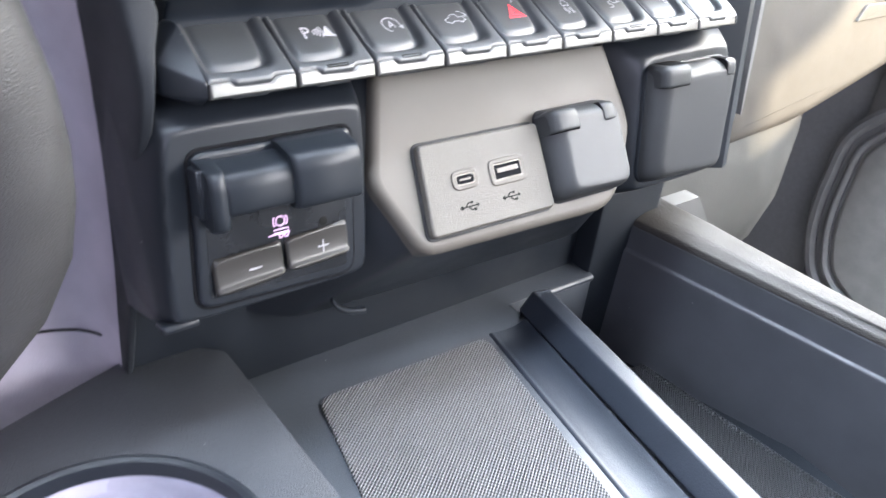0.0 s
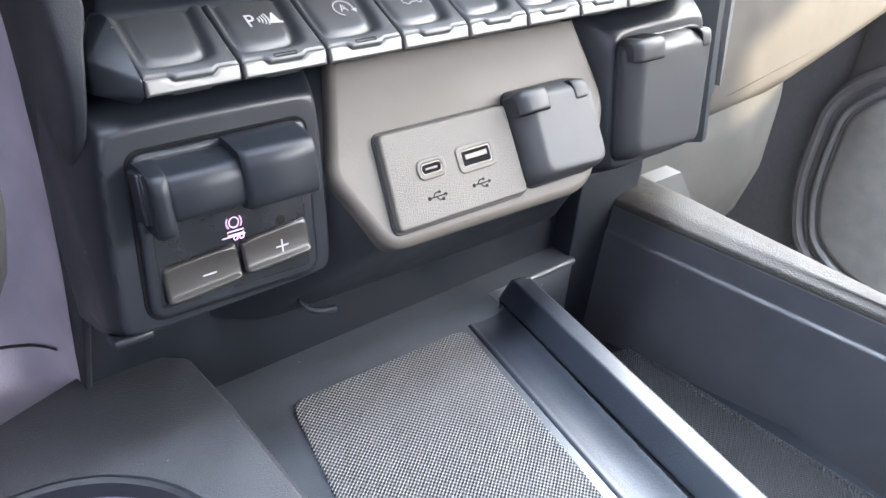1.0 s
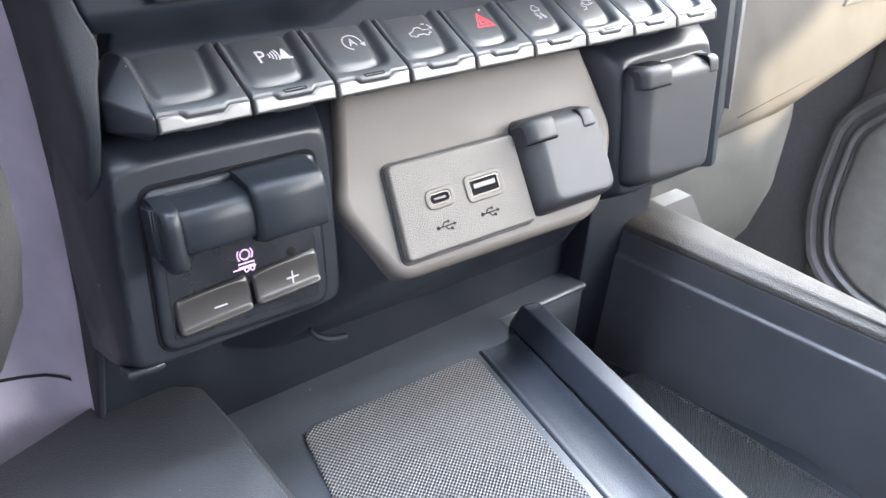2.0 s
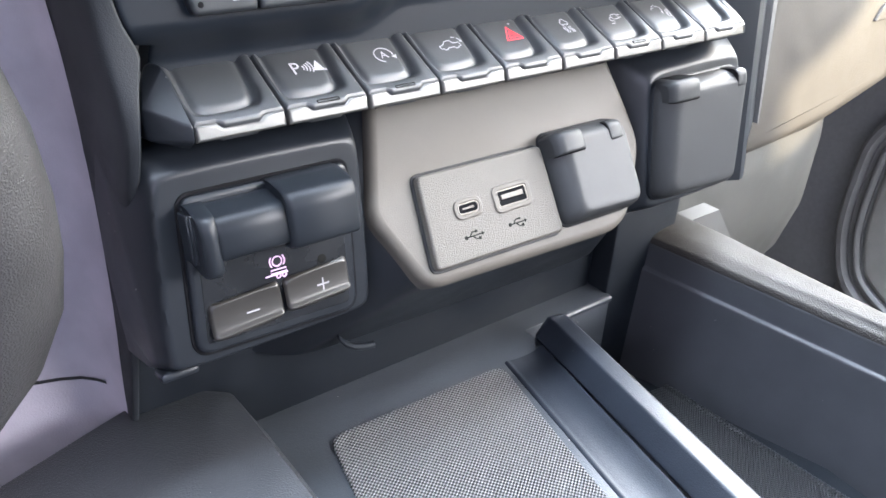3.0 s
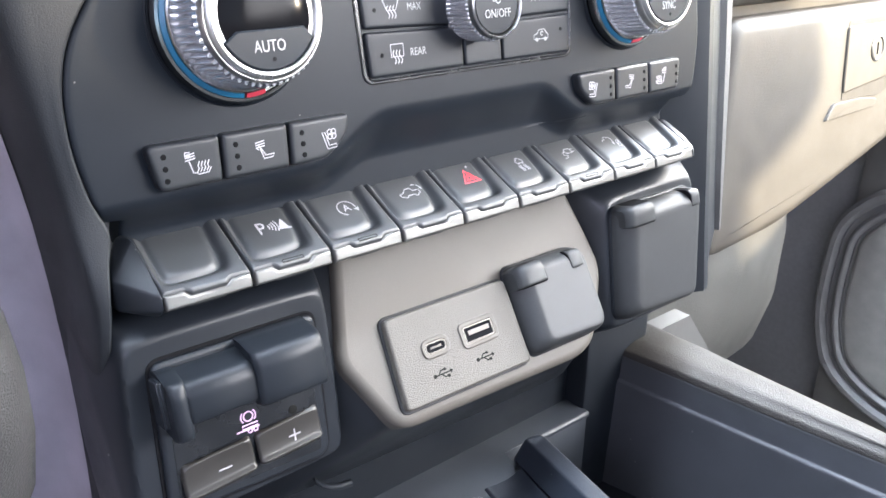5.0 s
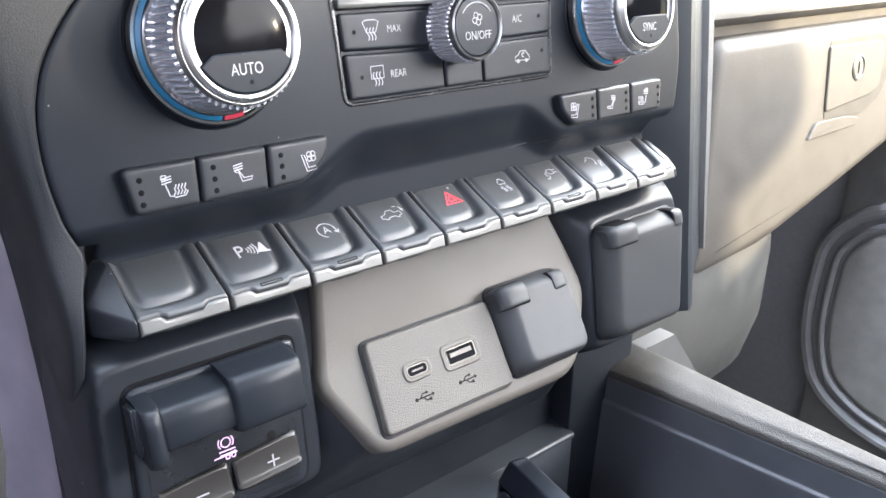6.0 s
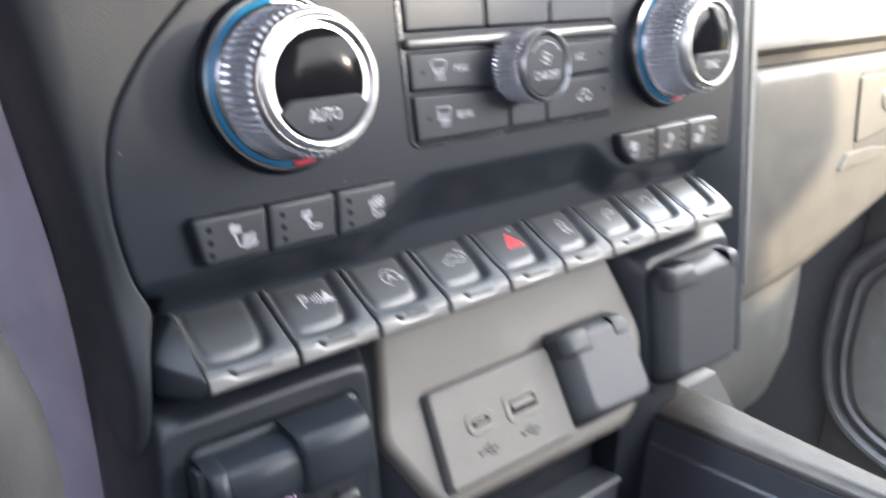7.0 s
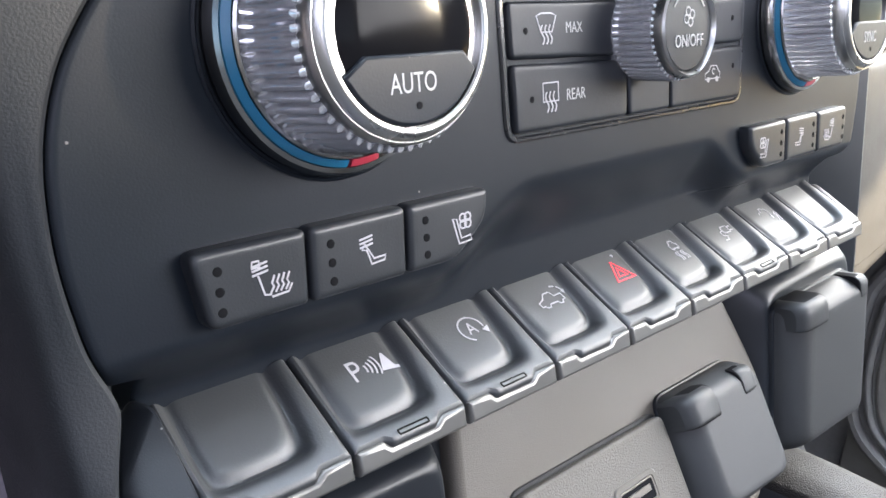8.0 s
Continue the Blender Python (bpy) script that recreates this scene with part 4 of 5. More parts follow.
hood(-0.1140, -0.0930, -0.0150, -0.0015, 0.0126, "slide")
hood(-0.1176, -0.1128, -0.0186, -0.0008, 0.0128, "slide_end")
hood(-0.0948, -0.0738, -0.0164, 0.0008, 0.0148, "lever")
bm = bmesh.new()
for j in range(4):
    rbox(bm, 0.0009, 0.0130, 0.0085 - 0.0008 * j, 0.0003, Matrix.Translation((-0.1166 - 0.0007 * j, -0.0088, 0.0042)), 1)
part("ribs", bm, TRIM, brake, "thin grip ribs")
for name, pts, sym in (("minus_button", [(-0.1163, -0.0396), (-0.0953, -0.0384), (-0.0953, -0.0280), (-0.1160, -0.0290)], "-"), ("plus_button", [(-0.0943, -0.0380), (-0.0738, -0.0372), (-0.0736, -0.0268), (-0.0943, -0.0280)], "+")):
    corners = pts

    def rocker(u, v):
        low = np.interp(u, (corners[0][0], corners[1][0]), (corners[0][1], corners[1][1]))
        high = np.interp(u, (corners[3][0], corners[2][0]), (corners[3][1], corners[2][1]))
        y = low + (high - low) * v
        edge = outside(u, y, corners, 0.0016) - 0.0007
        h = 0.0030 + 0.0014 * (1 - v) ** 2.2 + 0.0006 * np.exp(-((y - low - 0.0014) / 0.0007) ** 2)
        d = np.clip((edge + 0.0013) / 0.0013, 0, 1)
        return u, y, h - 0.0038 * (1 - np.sqrt(np.clip(1 - d * d, 0, 1)))

    bm = bmesh.new()
    sheet(bm, np.linspace(min(p[0] for p in corners), max(p[0] for p in corners), 90), np.linspace(0, 1, 60), rocker)
    cx, cy = sum(p[0] for p in pts) / 4 + 0.0012, sum(p[1] for p in pts) / 4
    b = part(name, bm, ROCKER, brake, "dark rocker button, hollow above a rounded lower edge")
    st = [("line", [(-0.0019, 0), (0.0019, 0)])] + ([("line", [(0, -0.0019), (0, 0.0019)])] if sym == "+" else [])
    lines("symbol", b, st, INK, 0.00046, 0.0037, cx, cy)
ix, iy = -0.0948, -0.0238
lines("symbol", brake, [("loop", circle(0.0014, 16, ix, iy + 0.0012)), ("line", ring_pts(0.0022, 140, 220, 8, ix, iy + 0.0012)), ("line", ring_pts(0.0022, -40, 40, 8, ix, iy + 0.0012)),
                        ("loop", [(ix - 0.0022, iy - 0.0012), (ix + 0.0024, iy - 0.0012), (ix + 0.0024, iy - 0.0022), (ix - 0.0022, iy - 0.0022)]), ("line", [(ix - 0.0040, iy - 0.0026), (ix + 0.0028, iy - 0.0026)]),
                        ("loop", circle(0.0006, 10, ix - 0.0001, iy - 0.0032)), ("loop", circle(0.0006, 10, ix + 0.0016, iy - 0.0032))], PINK, 0.00036, 0.0016)
hot_dot(brake, -0.0812, -0.0258, 0.0016, 0.0011, EMBOSS)

# ---- large capped outlet ----
S = lean(0.0, 0.22, 0.586)
sock = thing("power_outlet", "tall household power outlet closed by a black hinged lid", "power outlet", S)
bm = bmesh.new()
c0 = rounded([(0.0640, -0.0445), (0.1105, -0.0460), (0.1168, 0.0010), (0.0668, 0.0010)], [0.006, 0.005, 0.003, 0.004], 6)
c1 = rounded([(0.0700, -0.0398), (0.1070, -0.0424), (0.1132, -0.0040), (0.0742, -0.0036)], [0.005, 0.004, 0.002, 0.003], 6)
lid_shape(bm, c0, c1, -0.006, 0.0)
part("lid", bm, SOCKET, sock, "satin black hinged lid")
bm = bmesh.new()
plate(bm, inset(c0, -0.0007), -0.008, -0.0012, 0.0006, 2)
part("base", bm, TRIM, sock, "thin dark base rim")
knuckle(sock, 0.0672, 0.0822, 0.0022, -0.0060, 0.0082, SOCKET, 1)
knuckle(sock, 0.1078, 0.1152, 0.0012, -0.0058, 0.0076, SOCKET, -1)

# ---- passenger side edge of the stack ----
bm = bmesh.new()
rings, welt = [], []
for z, dx, wide in ((0.530, 0.0, 0.25), (0.545, 0.0, 0.4), (0.56, 0.0, 0.55), (0.62, 0.002, 0.8), (0.70, 0.004, 1.0), (0.76, 0.004, 1.0)):
    y0 = 0.010 + 0.15 * (z - 0.60)
    rings.append([(x + dx, y0 + y, z) for x, y in ((0.120, 0.012), (0.132, 0.004), (0.140, 0.0), (0.146, 0.002), (0.152, 0.007), (0.180, 0.024), (0.214, 0.043), (0.216, 0.050))])
    welt.append([(0.2135 + x * wide + dx, y0 + y, z) for x, y in ((0.0, 0.043), (0.003, 0.0402), (0.009, 0.0405), (0.0135, 0.0445), (0.0155, 0.056), (0.0165, 0.075))])
loft(bm, rings, False)
part("side_edge", bm, TRIM, stack, "dark side of the stack")
bm = bmesh.new()
loft(bm, welt, False)
part("edge_welt", bm, WELT, stack, "light grey grained edge strip")

# ================= driver side =================
bm = bmesh.new()
rings = []
for z in np.concatenate([[0.25, 0.42, 0.48], np.linspace(0.50, 0.72, 23), [0.80]]):
    y0, dx = 0.15 * max(z - 0.640, 0), float(np.mean(np.interp(z + np.linspace(-0.008, 0.008, 9), FLANK_Z, FLANK_X))) + 0.1306
    rings.append([(x + dx * min(1.0, max(0.0, (x + 0.30) / 0.13)), y + y0, z) for x, y in ((-0.1306, 0.0315), (-0.1311, 0.0350), (-0.1322, 0.0395), (-0.1345, 0.0437), (-0.1380, 0.0472), (-0.1440, 0.0500), (-0.1520, 0.0522), (-0.1680, 0.0545), (-0.20, 0.060), (-0.30, 0.062), (-0.50, 0.060), (-0.78, 0.05))])
loft(bm, rings, False)
part("knee_panel", bm, LIT_SIDE, stack, "soft dash panel beside the stack, coloured as lit")
bm = bmesh.new()
rings = [[(x, y + d, 0.5080 + dz - (x + 0.13) * 0.03) for d, dz in ((-0.0002, -0.0006), (-0.0012, 0.0), (-0.0002, 0.0006))] for x, y in ((-0.1350, 0.0410), (-0.1372, 0.0442), (-0.1408, 0.0476), (-0.1466, 0.0502), (-0.1546, 0.0524), (-0.1700, 0.0547), (-0.2000, 0.0600), (-0.297, 0.0621))]
loft(bm, rings, False)
part("panel_seam", bm, SEAM, stack, "thin dark seam")

wheel = thing("steering_wheel", "black leather steering wheel rim", "steering wheel", pose(-0.3328, 0.0, 0.600, 0, 0, 0))
half = [(0.0, 0.165), (0.075, 0.152), (0.135, 0.118), (0.170, 0.060), (0.181, 0.030), (0.1855, 0.012), (0.1872, -0.004), (0.1870, -0.018), (0.1845, -0.034), (0.1770, -0.050), (0.1640, -0.065), (0.140, -0.082), (0.100, -0.098), (0.050, -0.106), (0.0, -0.108)]
loop = half + [(-x, z) for x, z in half[-2:0:-1]]
bm = bmesh.new()
r = 0.0175
rings = []
for i in range(len(loop)):
    p, a, b = Vector(loop[i]), Vector(loop[i - 1]), Vector(loop[(i + 1) % len(loop)])
    t = (b - a).normalized()
    o = Vector((-t.y, t.x))
    c = p - o * r if (p - o * r).length < p.length else p + o * r
    o = (p - c).normalized()
    rings.append([(c.x + o.x * r * math.cos(k), -0.10 * c.y + r * math.sin(k), c.y + o.y * r * math.cos(k)) for k in [2 * math.pi * j / 20 for j in range(20)]])
loft(bm, rings + [rings[0]], True)
bmesh.ops.remove_doubles(bm, verts=bm.verts[:], dist=1e-6)
part("rim", bm, WHEEL, wheel)

# ================= console =================
DX, DY = 0.17 / math.hypot(0.17, 0.985), 0.985 / math.hypot(0.17, 0.985)
CON = Matrix(((DY, DX, 0, 0), (-DX, DY, 0, 0), (0, 0, 1, 0), (0, 0, 0, 1)))


def bar(bm, prof, v0, v1, rise=0.0, close=True, steps=2, skew=0.0):
    """A profile (u, z) drawn along the console from v0 to v1; rise lifts it towards the rear, skew shifts it sideways."""
    rings = []
    for i in range(steps):
        v = v0 + (v1 - v0) * i / (steps - 1)
        rings.append([(u + skew * v, v, z - rise * v) for u, z in prof])
    return loft(bm, rings, close, close, close)


console = thing("centre_console", "dark grey plastic centre console with open trays", "console", CON, kind="structure")
bm = bmesh.new()
bar(bm, [(-0.120, 0.440), (0.0275, 0.440), (0.0275, 0.478), (-0.120, 0.478)], -0.32, 0.012)
part("tray_floor", bm, TRAY, console, "dark grey tray floor")
bm = bmesh.new()
plate(bm, [(-0.1160, 0.0200), (0.0291, -0.0045), (0.0300, 0.0172), (0.0830, 0.0166), (0.0860, 0.0300), (-0.1160, 0.0380)], 0.440, 0.4779, 0.0002, 1)
part("tray_rear_floor", bm, TRAY, console, "dark grey floor under the fascia", CON.inverted())
bm = bmesh.new()
loft(bm, [[(x, 0.0172 + (x - 0.030) * -0.011 + 0.0016 * math.cos(a), 0.4763 + 0.0016 * math.sin(a)) for a in [2 * math.pi * j / 14 for j in range(14)]] for x in (0.046, 0.083)], True, True, True)
part("shelf_nose", bm, TRAY, console, "rounded front edge of the tray shelf", CON.inverted())
bm = bmesh.new()
plate(bm, rounded([(-0.0905, -0.32), (-0.012, -0.32), (0.0040, 0.0045), (-0.0735, -0.0060)], [0.004, 0.004, 0.006, 0.006], 5), 0.477, 0.4788, 0.0006, 2)
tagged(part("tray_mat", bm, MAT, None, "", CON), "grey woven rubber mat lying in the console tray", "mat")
bm = bmesh.new()
bar(bm, rounded([(0.0060, 0.4700), (0.0060, 0.4780), (0.0072, 0.4789), (0.0088, 0.4785), (0.0150, 0.4786), (0.0200, 0.4798), (0.0238, 0.4822), (0.0250, 0.4700)], [0, 0.0006, 0.0006, 0.001, 0.004, 0.004, 0.0004, 0], 5), -0.32, 0.0060, 0, True, 2, 0.03)
part("ledge", bm, RAIL, console, "smooth hollow ledge beside the mat")
bm = bmesh.new()
tip = rounded([(0.0246, 0.4600), (0.0410, 0.4300), (0.0405, 0.4865), (0.0388, 0.4902), (0.0304, 0.4904), (0.0256, 0.4838), (0.0246, 0.4824)], [0, 0, 0.002, 0.002, 0.0010, 0.0004, 0.0004], 5)
bar(bm, tip, -0.32, 0.0110, 0, False, 2, 0.018)
loft(bm, [[(u + 0.018 * v, v, z) for u, z in tip] for v in (0.0110,)] + [[(0.033 + (u - 0.033) * k + 0.018 * v, v, 0.478 + (z - 0.478) * (0.55 + 0.45 * k)) for u, z in tip] for v, k in ((0.0124, 0.96), (0.0134, 0.86), (0.0140, 0.70), (0.0143, 0.45))], True, False, True)
part("divider", bm, RAIL, console, "raised dividing rail with a rounded end")
bm = bmesh.new()
bar(bm, [(0.0385, 0.422), (0.130, 0.422), (0.130, 0.428), (0.0385, 0.428)], -0.32, 0.045, 0.08)
part("bin_floor", bm, WELL_SHADE, console)
bm = bmesh.new()
bar(bm, rounded([(0.0440, 0.4275), (0.1085, 0.4275), (0.1085, 0.4318), (0.1070, 0.4318), (0.1060, 0.4305), (0.0440, 0.4305)], [0, 0, 0.0006, 0.0006, 0.0006, 0.0008], 3), -0.32, 0.010, 0.08, True, 2, -0.13)
tagged(part("bin_mat", bm, DARK_MAT, None, "", CON), "dark woven rubber mat in the side bin", "mat")
bm = bmesh.new()
def beside(prof, close):
    """A profile (x, z) drawn along the bin's outer side, its inner face splaying towards the rear."""
    rings = []
    for i in range(25):
        y = 0.060 - 0.400 * i / 24
        swell = 0.0010 * max(0.0, 1 - abs(y + 0.012) / 0.016) ** 2
        rings.append([(x - 0.13 * y * min(1.0, max(0.0, (0.128 - x) / 0.014)), y, z + swell * (z > 0.4985)) for x, z in prof])
    return loft(bm, rings, close, close, close)


beside(rounded([(0.1050, 0.4240), (0.1080, 0.4844), (0.1094, 0.4856), (0.1102, 0.4975), (0.1120, 0.5000), (0.1160, 0.5000), (0.1170, 0.4200)], [0, 0.0008, 0.0006, 0.001, 0.001, 0, 0], 5), True)
part("bin_wall", bm, BIN, console, "smooth dark inner wall of the side bin", CON.inverted())
bm = bmesh.new()
beside(rounded([(0.1110, 0.4960), (0.1104, 0.4972), (0.1104, 0.4985), (0.1112, 0.5006), (0.1180, 0.5032), (0.1350, 0.5036), (0.1400, 0.5005), (0.1412, 0.4900), (0.1430, 0.4000), (0.1240, 0.4000)],
               [0.0003, 0.0005, 0.0006, 0.0018, 0.006, 0.003, 0.003, 0.003, 0, 0], 6), True)
part("side_bolster", bm, LEATHER, console, "padded grained vinyl side bolster", CON.inverted())
bm = bmesh.new()
rbox(bm, 0.044, 0.030, 0.110, 0.002, Matrix.Translation((0.1040, 0.0330, 0.4650)))
part("bin_back", bm, WELL_SHADE, console, "forward end of the side bin, darkened for shade", CON.inverted())

bm = bmesh.new()
rbox(bm, 0.213, 0.012, 0.085, 0.002, Matrix.Translation((-0.0242, 0.0352, 0.4950)))
part("tray_back", bm, WELL_SHADE, console, "wall behind the tray, darkened for shade", CON.inverted())

# cup holder block
block = rounded([(-0.1000, -0.32), (-0.1000, 0.0240), (-0.1190, 0.0390), (-0.1600, 0.0260), (-0.2500, -0.0050), (-0.2500, -0.32)], [0.002, 0.003, 0.006, 0.02, 0.01, 0.002], 6)
hole_c, hole_r = Vector((-0.163, -0.046)), 0.041


def hit_outline(a, poly):
    d = Vector((math.cos(a), math.sin(a)))
    best = 1.0
    for i in range(len(poly)):
        p, q = Vector(poly[i - 1]) - hole_c, Vector(poly[i]) - hole_c
        e = q - p
        den = d.x * e.y - d.y * e.x
        if abs(den) < 1e-9:
            continue
        t = (p.x * e.y - p.y * e.x) / den
        s = (p.x * d.y - p.y * d.x) / den
        if t > 0 and -1e-6 <= s <= 1 + 1e-6:
            best = min(best, t)
    return hole_c + d * best


bm = bmesh.new()
N = 720
rings = []
ring_o = [hit_outline(2 * math.pi * i / N, block) for i in range(N)]
rings.append([(p.x + (0.011 if p.x > -0.101 else 0), p.y, 0.476) for p in ring_o])
for f, z in ((0.0, 0.4988), (0.0005, 0.4998), (0.0015, 0.5002)):
    rings.append([(p.x - (p - hole_c).normalized().x * f, p.y - (p - hole_c).normalized().y * f, z) for p in ring_o])
for r, z in ((hole_r + 0.003, 0.5004), (hole_r + 0.001, 0.5000), (hole_r, 0.4980), (hole_r - 0.003, 0.425), (hole_r - 0.006, 0.4225), (0.002, 0.4225)):
    rings.append([(hole_c.x + r * math.cos(2 * math.pi * i / N), hole_c.y + r * math.sin(2 * math.pi * i / N), z) for i in range(N)])
loft(bm, rings, True, False, True)
part("cup_holder_block", bm, BLOCK, console, "dark grey block with a round cup holder", CON.inverted())
bm = bmesh.new()
lathe(bm, [(hole_r + 0.0024, 0.0), (hole_r + 0.0022, 0.0010), (hole_r + 0.0008, 0.0015), (hole_r - 0.0006, 0.0008), (hole_r - 0.0012, -0.004)], 96, False)
part("cup_ring", bm, TRIM, console, "black cup holder ring", CON.inverted() @ Matrix.Translation((hole_c.x, hole_c.y, 0.4996)))

bm = bmesh.new()
lathe(bm, [(hole_r - 0.0006, 0.0), (hole_r - 0.0034, -0.070), (hole_r - 0.007, -0.0745), (0.004, -0.0745), (0.0005, -0.0745)], 96, False)
part("cup_liner", bm, LINER_SHEEN, console, "glossy cup liner, coloured pale for the sky's reflection", CON.inverted() @ Matrix.Translation((hole_c.x, hole_c.y, 0.4985)))

# ================= passenger side =================
G = lean(0.09, 0.10, 0.58)
gl = thing("glovebox", "tan plastic glovebox with a latch and a key lock", "glovebox", G)
top = 0.0545
lid = rounded([(0.2660, -0.1010), (0.3560, -0.0960), (0.4090, -0.0850), (0.4526, -0.0754), (0.5700, -0.0490), (0.6300, -0.0360), (0.6300, top), (0.2860, top)], [0.014, 0.03, 0.02, 0.02, 0.02, 0.014, 0.014, 0.016], 5)
bm = bmesh.new()
rings = [[(x, y, -0.016) for x, y in lid]]
for j in range(9):
    a = j / 8 * math.pi / 2
    rings.append([(x, y, -0.006 + 0.010 * math.sin(a)) for x, y in inset(lid, 0.010 * (1 - math.cos(a)))])
loft(bm, eased(rings), True, True, True)
part("lid", bm, GLOVE, gl)
# no real hollow: a thin plate whose dark colour is the recess's shade
bm = bmesh.new()
rec = rounded([(0.4316, -0.0142), (0.4634, -0.0152), (0.4938, -0.0181), (0.5253, -0.0070), (0.5381, 0.0114), (0.5308, 0.0399), (0.5155, 0.0438), (0.4326, 0.0433)], [0.002, 0.006, 0.008, 0.008, 0.008, 0.006, 0.006, 0.003], 5)
plate(bm, rec, 0.001, 0.0044, 0.0003, 1)
part("latch_recess", bm, RECESS_SHADE, gl, "thin plate in the dark colour of the latch recess's shade")
bm = bmesh.new()
plate(bm, rounded([(0.4312, -0.0090), (0.5060, -0.0036), (0.5185, 0.0008), (0.5240, 0.0262), (0.5210, 0.0377), (0.4308, 0.0392)], [0.003, 0.006, 0.006, 0.006, 0.005, 0.003], 6), 0.003, 0.0058, 0.0012, 4)
latch = part("latch", bm, GLOVE, gl, "tan pull latch")
bm = bmesh.new()
plate(bm, rounded([(0.4072, -0.0265), (0.4831, -0.0252), (0.4868, -0.0193), (0.4616, -0.0155), (0.4182, -0.0148)], [0.002, 0.003, 0.003, 0.004, 0.003], 4), 0.002, 0.0062, 0.0008, 3)
part("latch_lip", bm, GLOVE, gl, "pale lip under the latch")
bm = bmesh.new()
lathe(bm, [(0.0100, 0.0050), (0.0100, 0.0064), (0.0086, 0.0070), (0.0080, 0.0062), (0.0, 0.0062)], 32)
part("key_lock", bm, CHROME, latch, "round metal key lock", Matrix.Translation((0.4780, 0.0198, 0)))
bm = bmesh.new()
rbox(bm, 0.0018, 0.0090, 0.0004, 0.0002, Matrix.Translation((0.4780, 0.0198, 0.0064)), 1)
part("key_slot", bm, HOLE, latch)

# dash pad over the glovebox, and the panel it is set in
bm = bmesh.new()
prof = [(0.110, 0.560), (0.106, 0.6395), (0.099, 0.6420), (0.0955, 0.6460), (0.0960, 0.6510), (0.1000, 0.6575), (0.1120, 0.6680), (0.1350, 0.6880), (0.2000, 0.7350), (0.3000, 0.8000), (0.4200, 0.8600), (0.4200, 0.4000)]
loft(bm, [[(x, y, z) for y, z in prof] for x in (0.148, 0.30, 0.50, 0.83)], False)
setting("dash_pad", bm, GLOVE, "tan dash pad over the glovebox", "dashboard")
bm = bmesh.new()
prof = [(0.096, 0.612), (0.094, 0.600), (0.084, 0.520), (0.076, 0.470), (0.076, 0.420), (0.086, 0.380), (0.130, 0.330), (0.300, 0.300)]
rings = []
for x, back in ((0.10, 0.0), (0.20, 0.0), (0.330, 0.0), (0.358, 0.002), (0.378, 0.006), (0.394, 0.013), (0.406, 0.026), (0.414, 0.060), (0.417, 0.240)):
    rings.append([(x + 0.25 * max(z - 0.50, 0) * (x > 0.3), min(y + back, 0.34), z) for y, z in prof])
loft(bm, rings, False)
setting("lower_dash", bm, LOWER, "grey plastic lower dash panel", "dashboard")

bm = bmesh.new()
rbox(bm, 0.30, 0.02, 0.56, 0.004, Matrix.Translation((0.49, 0.335, 0.36)))
setting("footwell", bm, CARPET, "dark carpeted passenger footwell", "carpet")

bm = bmesh.new()
rbox(bm, 0.02, 0.42, 0.56, 0.004, Matrix.Translation((0.672, 0.345, 0.36)))
setting("kick_panel", bm, CARPET, "dark carpeted kick panel ahead of the door", "carpet")

# passenger door card with a rounded raised panel
door = thing("passenger_door", "grey plastic door card with a rounded speaker panel", "door", kind="structure")
bm = bmesh.new()
rbox(bm, 0.04, 1.24, 0.553, 0.01, Matrix.Translation((0.660, -0.475, 0.2765)))
part("card", bm, SHADED_CARD, door, "grey outer door card")
fo = rounded([(0.158, 0.330), (0.155, 0.405), (0.120, 0.446), (0.080, 0.460), (-0.200, 0.480), (-0.230, 0.180), (0.040, 0.196), (0.090, 0.206), (0.138, 0.236), (0.155, 0.290)], 0.03, 6)
DF = Matrix(((0, 0, -1, 0.640), (1, 0, 0, 0), (0, 1, 0, 0), (0, 0, 0, 1)))
fo = fo[::-1]
for name, d0, d1, z1, r, mat, lab in (("frame", 0.0, 0.013, 0.016, 0.004, RIDGE, "rounded outer ridge"), ("inner_ridge", 0.019, 0.027, 0.015, 0.003, RIDGE, "rounded inner ridge")):
    bm = bmesh.new()
    frame_ring(bm, inset(fo, d0), inset(fo, d1), 0.0, z1, r)
    part(name, bm, mat, door, lab, DF)
bm = bmesh.new()
plate(bm, inset(fo, 0.001), 0.0, 0.008, 0.002, 2)
part("groove", bm, RIDGE, door, "", DF)
bm = bmesh.new()
plate(bm, inset(fo, 0.030), 0.0, 0.013, 0.005, 4)
part("inner_panel", bm, DOOR, door, "raised grey inner panel", DF)

# trim behind the bolster; its outline and pale colour stand for a sunlit patch
bm = bmesh.new()
tri = [(0.135, 0.4880), (0.186, 0.4880), (0.224, 0.4420), (0.232, 0.380), (0.135, 0.380)]
loft(bm, [[(x, 0.033 + dy, z) for x, z in tri] for dy in (0, 0.01)], True, True, True)
tagged(part("console_end_trim", bm, SUNLIT_TRIM, None), "trim at the console's forward end, coloured pale as sunlit", "trim", kind="structure")

# ================= plain cab that closes the place =================
def wall(name, pts, thick, label, hole=None, mat=CAB):
    """A flat wall through points; with an opening when hole is given."""
    bm = bmesh.new()
    p = [Vector(v) for v in pts]
    n = (p[1] - p[0]).cross(p[2] - p[0]).normalized() * thick
    if hole is None:
        loft(bm, [p, [v + n for v in p]], True, True, True)
    else:
        h = [Vector(v) for v in hole]
        rings = [p, h, [v + n for v in h], [v + n for v in p]]
        loft(bm, rings + [rings[0]], True)
        bmesh.ops.remove_doubles(bm, verts=bm.verts[:], dist=1e-6)
    return setting(name, bm, mat, label, "wall")


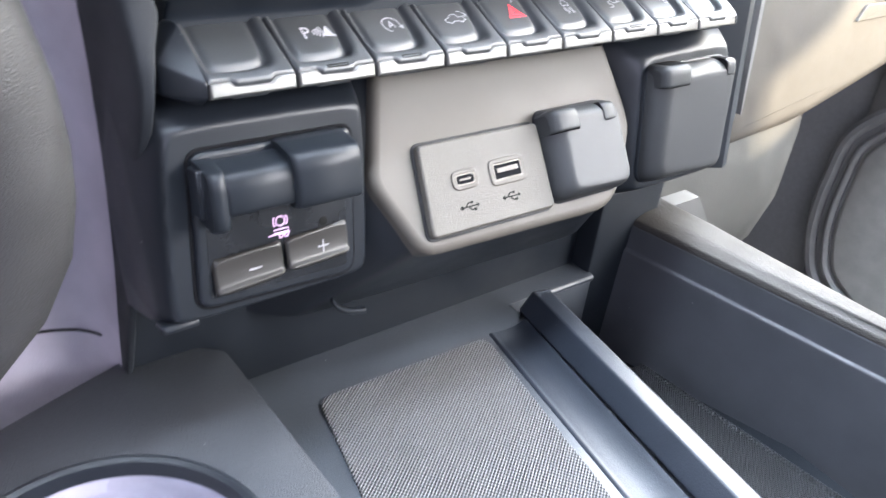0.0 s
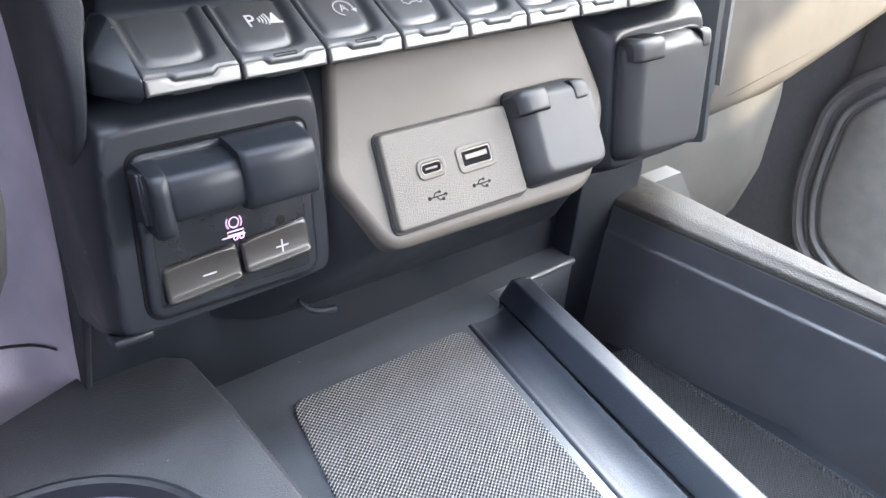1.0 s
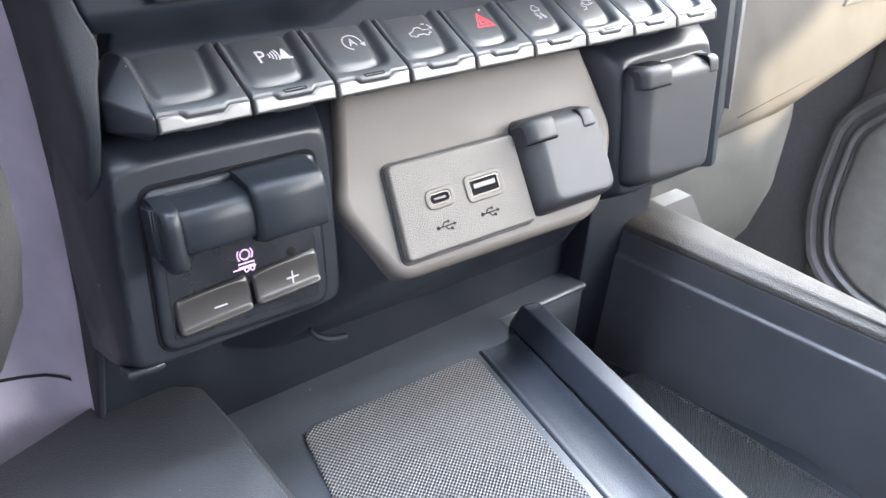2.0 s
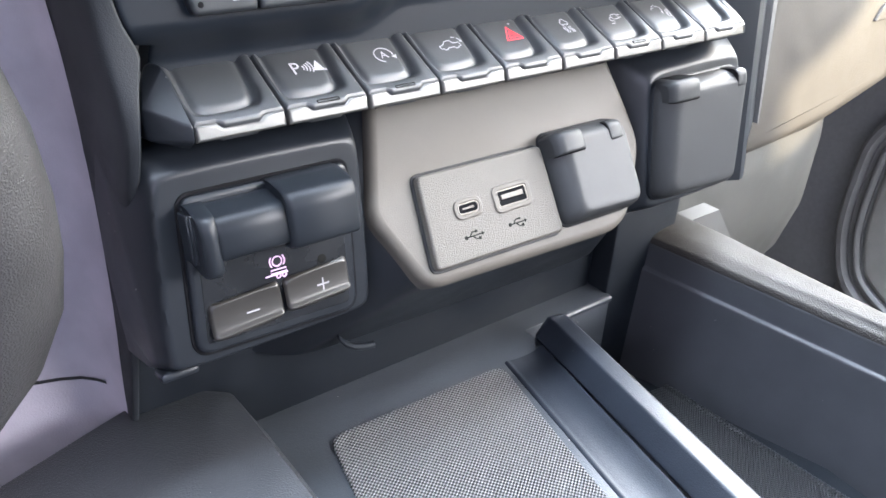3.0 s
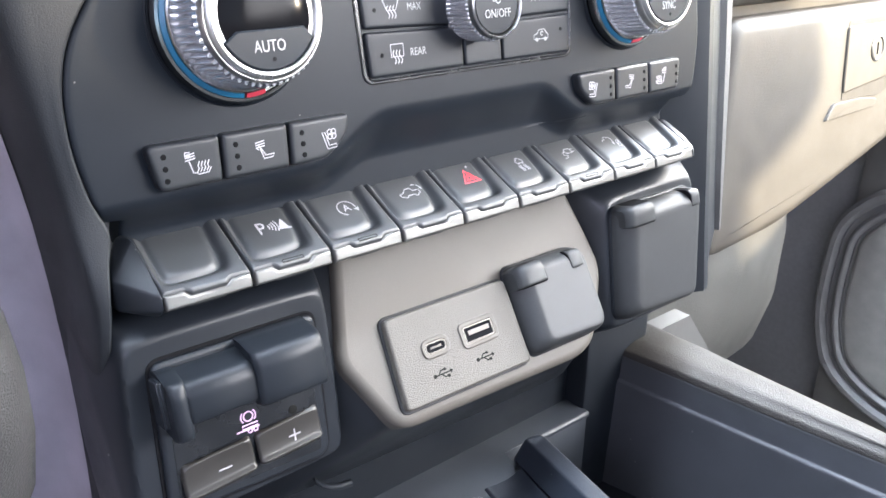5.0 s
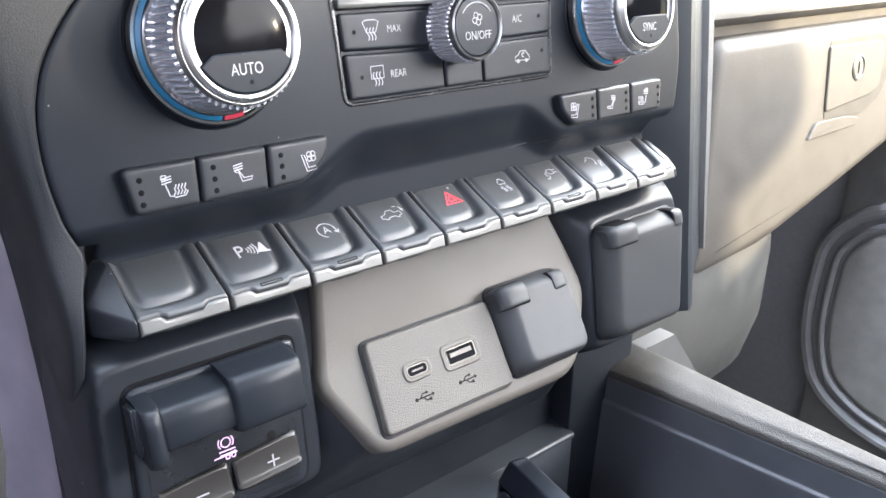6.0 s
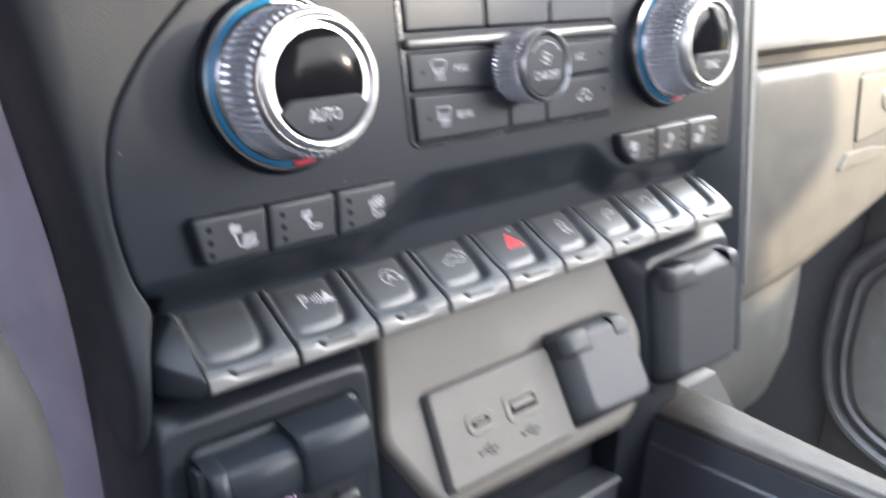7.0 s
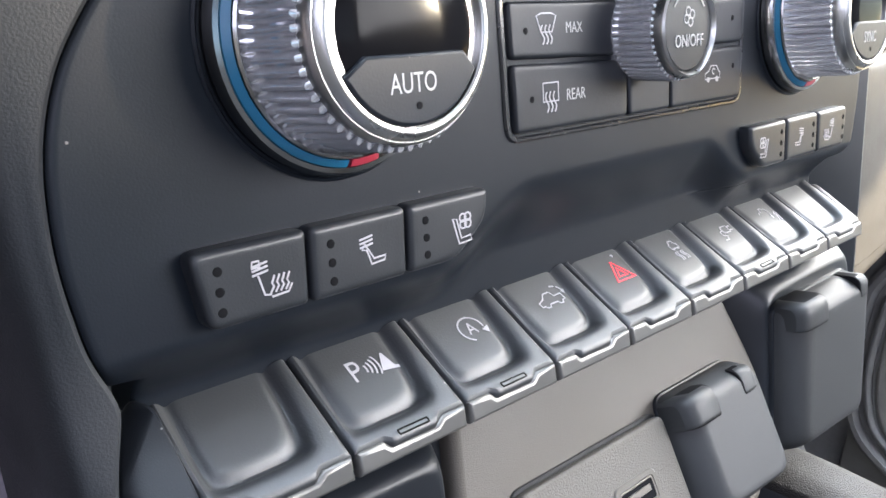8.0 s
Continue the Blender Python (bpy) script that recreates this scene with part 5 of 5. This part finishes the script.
wall("ceiling", [(-0.85, -1.7, 1.32), (0.85, -1.7, 1.32), (0.85, -0.14, 1.32), (-0.85, -0.14, 1.32)], 0.03, "pale grey cloth headliner", None, HEADLINER)
wall("floor", [(-0.85, -1.7, 0.08), (-0.85, 0.6, 0.08), (0.85, 0.6, 0.08), (0.85, -1.7, 0.08)], 0.03, "dark cab floor")
wall("wall_left", [(-0.82, -1.7, 0.08), (-0.82, 0.6, 0.08), (-0.82, 0.6, 1.32), (-0.82, -1.7, 1.32)], -0.03, "driver side cab wall with a window", [(-0.82, -1.3, 0.84), (-0.82, 0.1, 0.84), (-0.82, -0.1, 1.22), (-0.82, -1.3, 1.22)])
bm = bmesh.new()
for y0, y1, z0, z1 in ((-1.70, 0.60, 0.08, 0.60), (-1.70, 0.60, 1.28, 1.32), (0.50, 0.60, 0.60, 1.28), (-1.70, -1.30, 0.60, 1.28), (-1.30, -0.50, 0.60, 0.91)):
    rbox(bm, 0.03, y1 - y0, z1 - z0, 0, Matrix.Translation((0.875, (y0 + y1) / 2, (z0 + z1) / 2)))
# unseen thin plate, its outline drawn to shape the sun's edge on the glovebox
sun_cutter = [(-0.383, 1.28), (-0.383, 0.735), (-0.379, 0.705), (-0.384, 0.690), (-0.402, 0.678), (-0.430, 0.670), (-0.455, 0.665), (-0.500, 0.659), (-0.500, 1.28)]
loft(bm, [[(x, y, z) for y, z in sun_cutter] for x in (0.8605, 0.8665)], True, True, True)
setting("wall_right", bm, CAB, "passenger side cab wall with two windows and an added sun cutter", "wall")
wall("wall_back", [(-0.85, -1.7, 0.08), (0.85, -1.7, 0.08), (0.85, -1.7, 1.32), (-0.85, -1.7, 1.32)], -0.03, "rear cab wall with a window", [(-0.6, -1.7, 0.88), (0.6, -1.7, 0.88), (0.55, -1.7, 1.22), (-0.55, -1.7, 1.22)])
wall("firewall", [(-0.85, 0.55, 0.08), (0.85, 0.55, 0.08), (0.85, 0.55, 0.88), (-0.85, 0.55, 0.88)], 0.03, "plain wall behind the dashboard")
bm = bmesh.new()
loft(bm, [[(x, y, z) for y, z in ((0.030, 0.725), (-0.008, 0.742), (-0.005, 0.775), (0.14, 0.84), (0.42, 0.88), (0.60, 0.88))] for x in (-0.85, 0.12)], False)
setting("dash_top", bm, TRIM, "dark dash top over the centre stack", "dashboard")
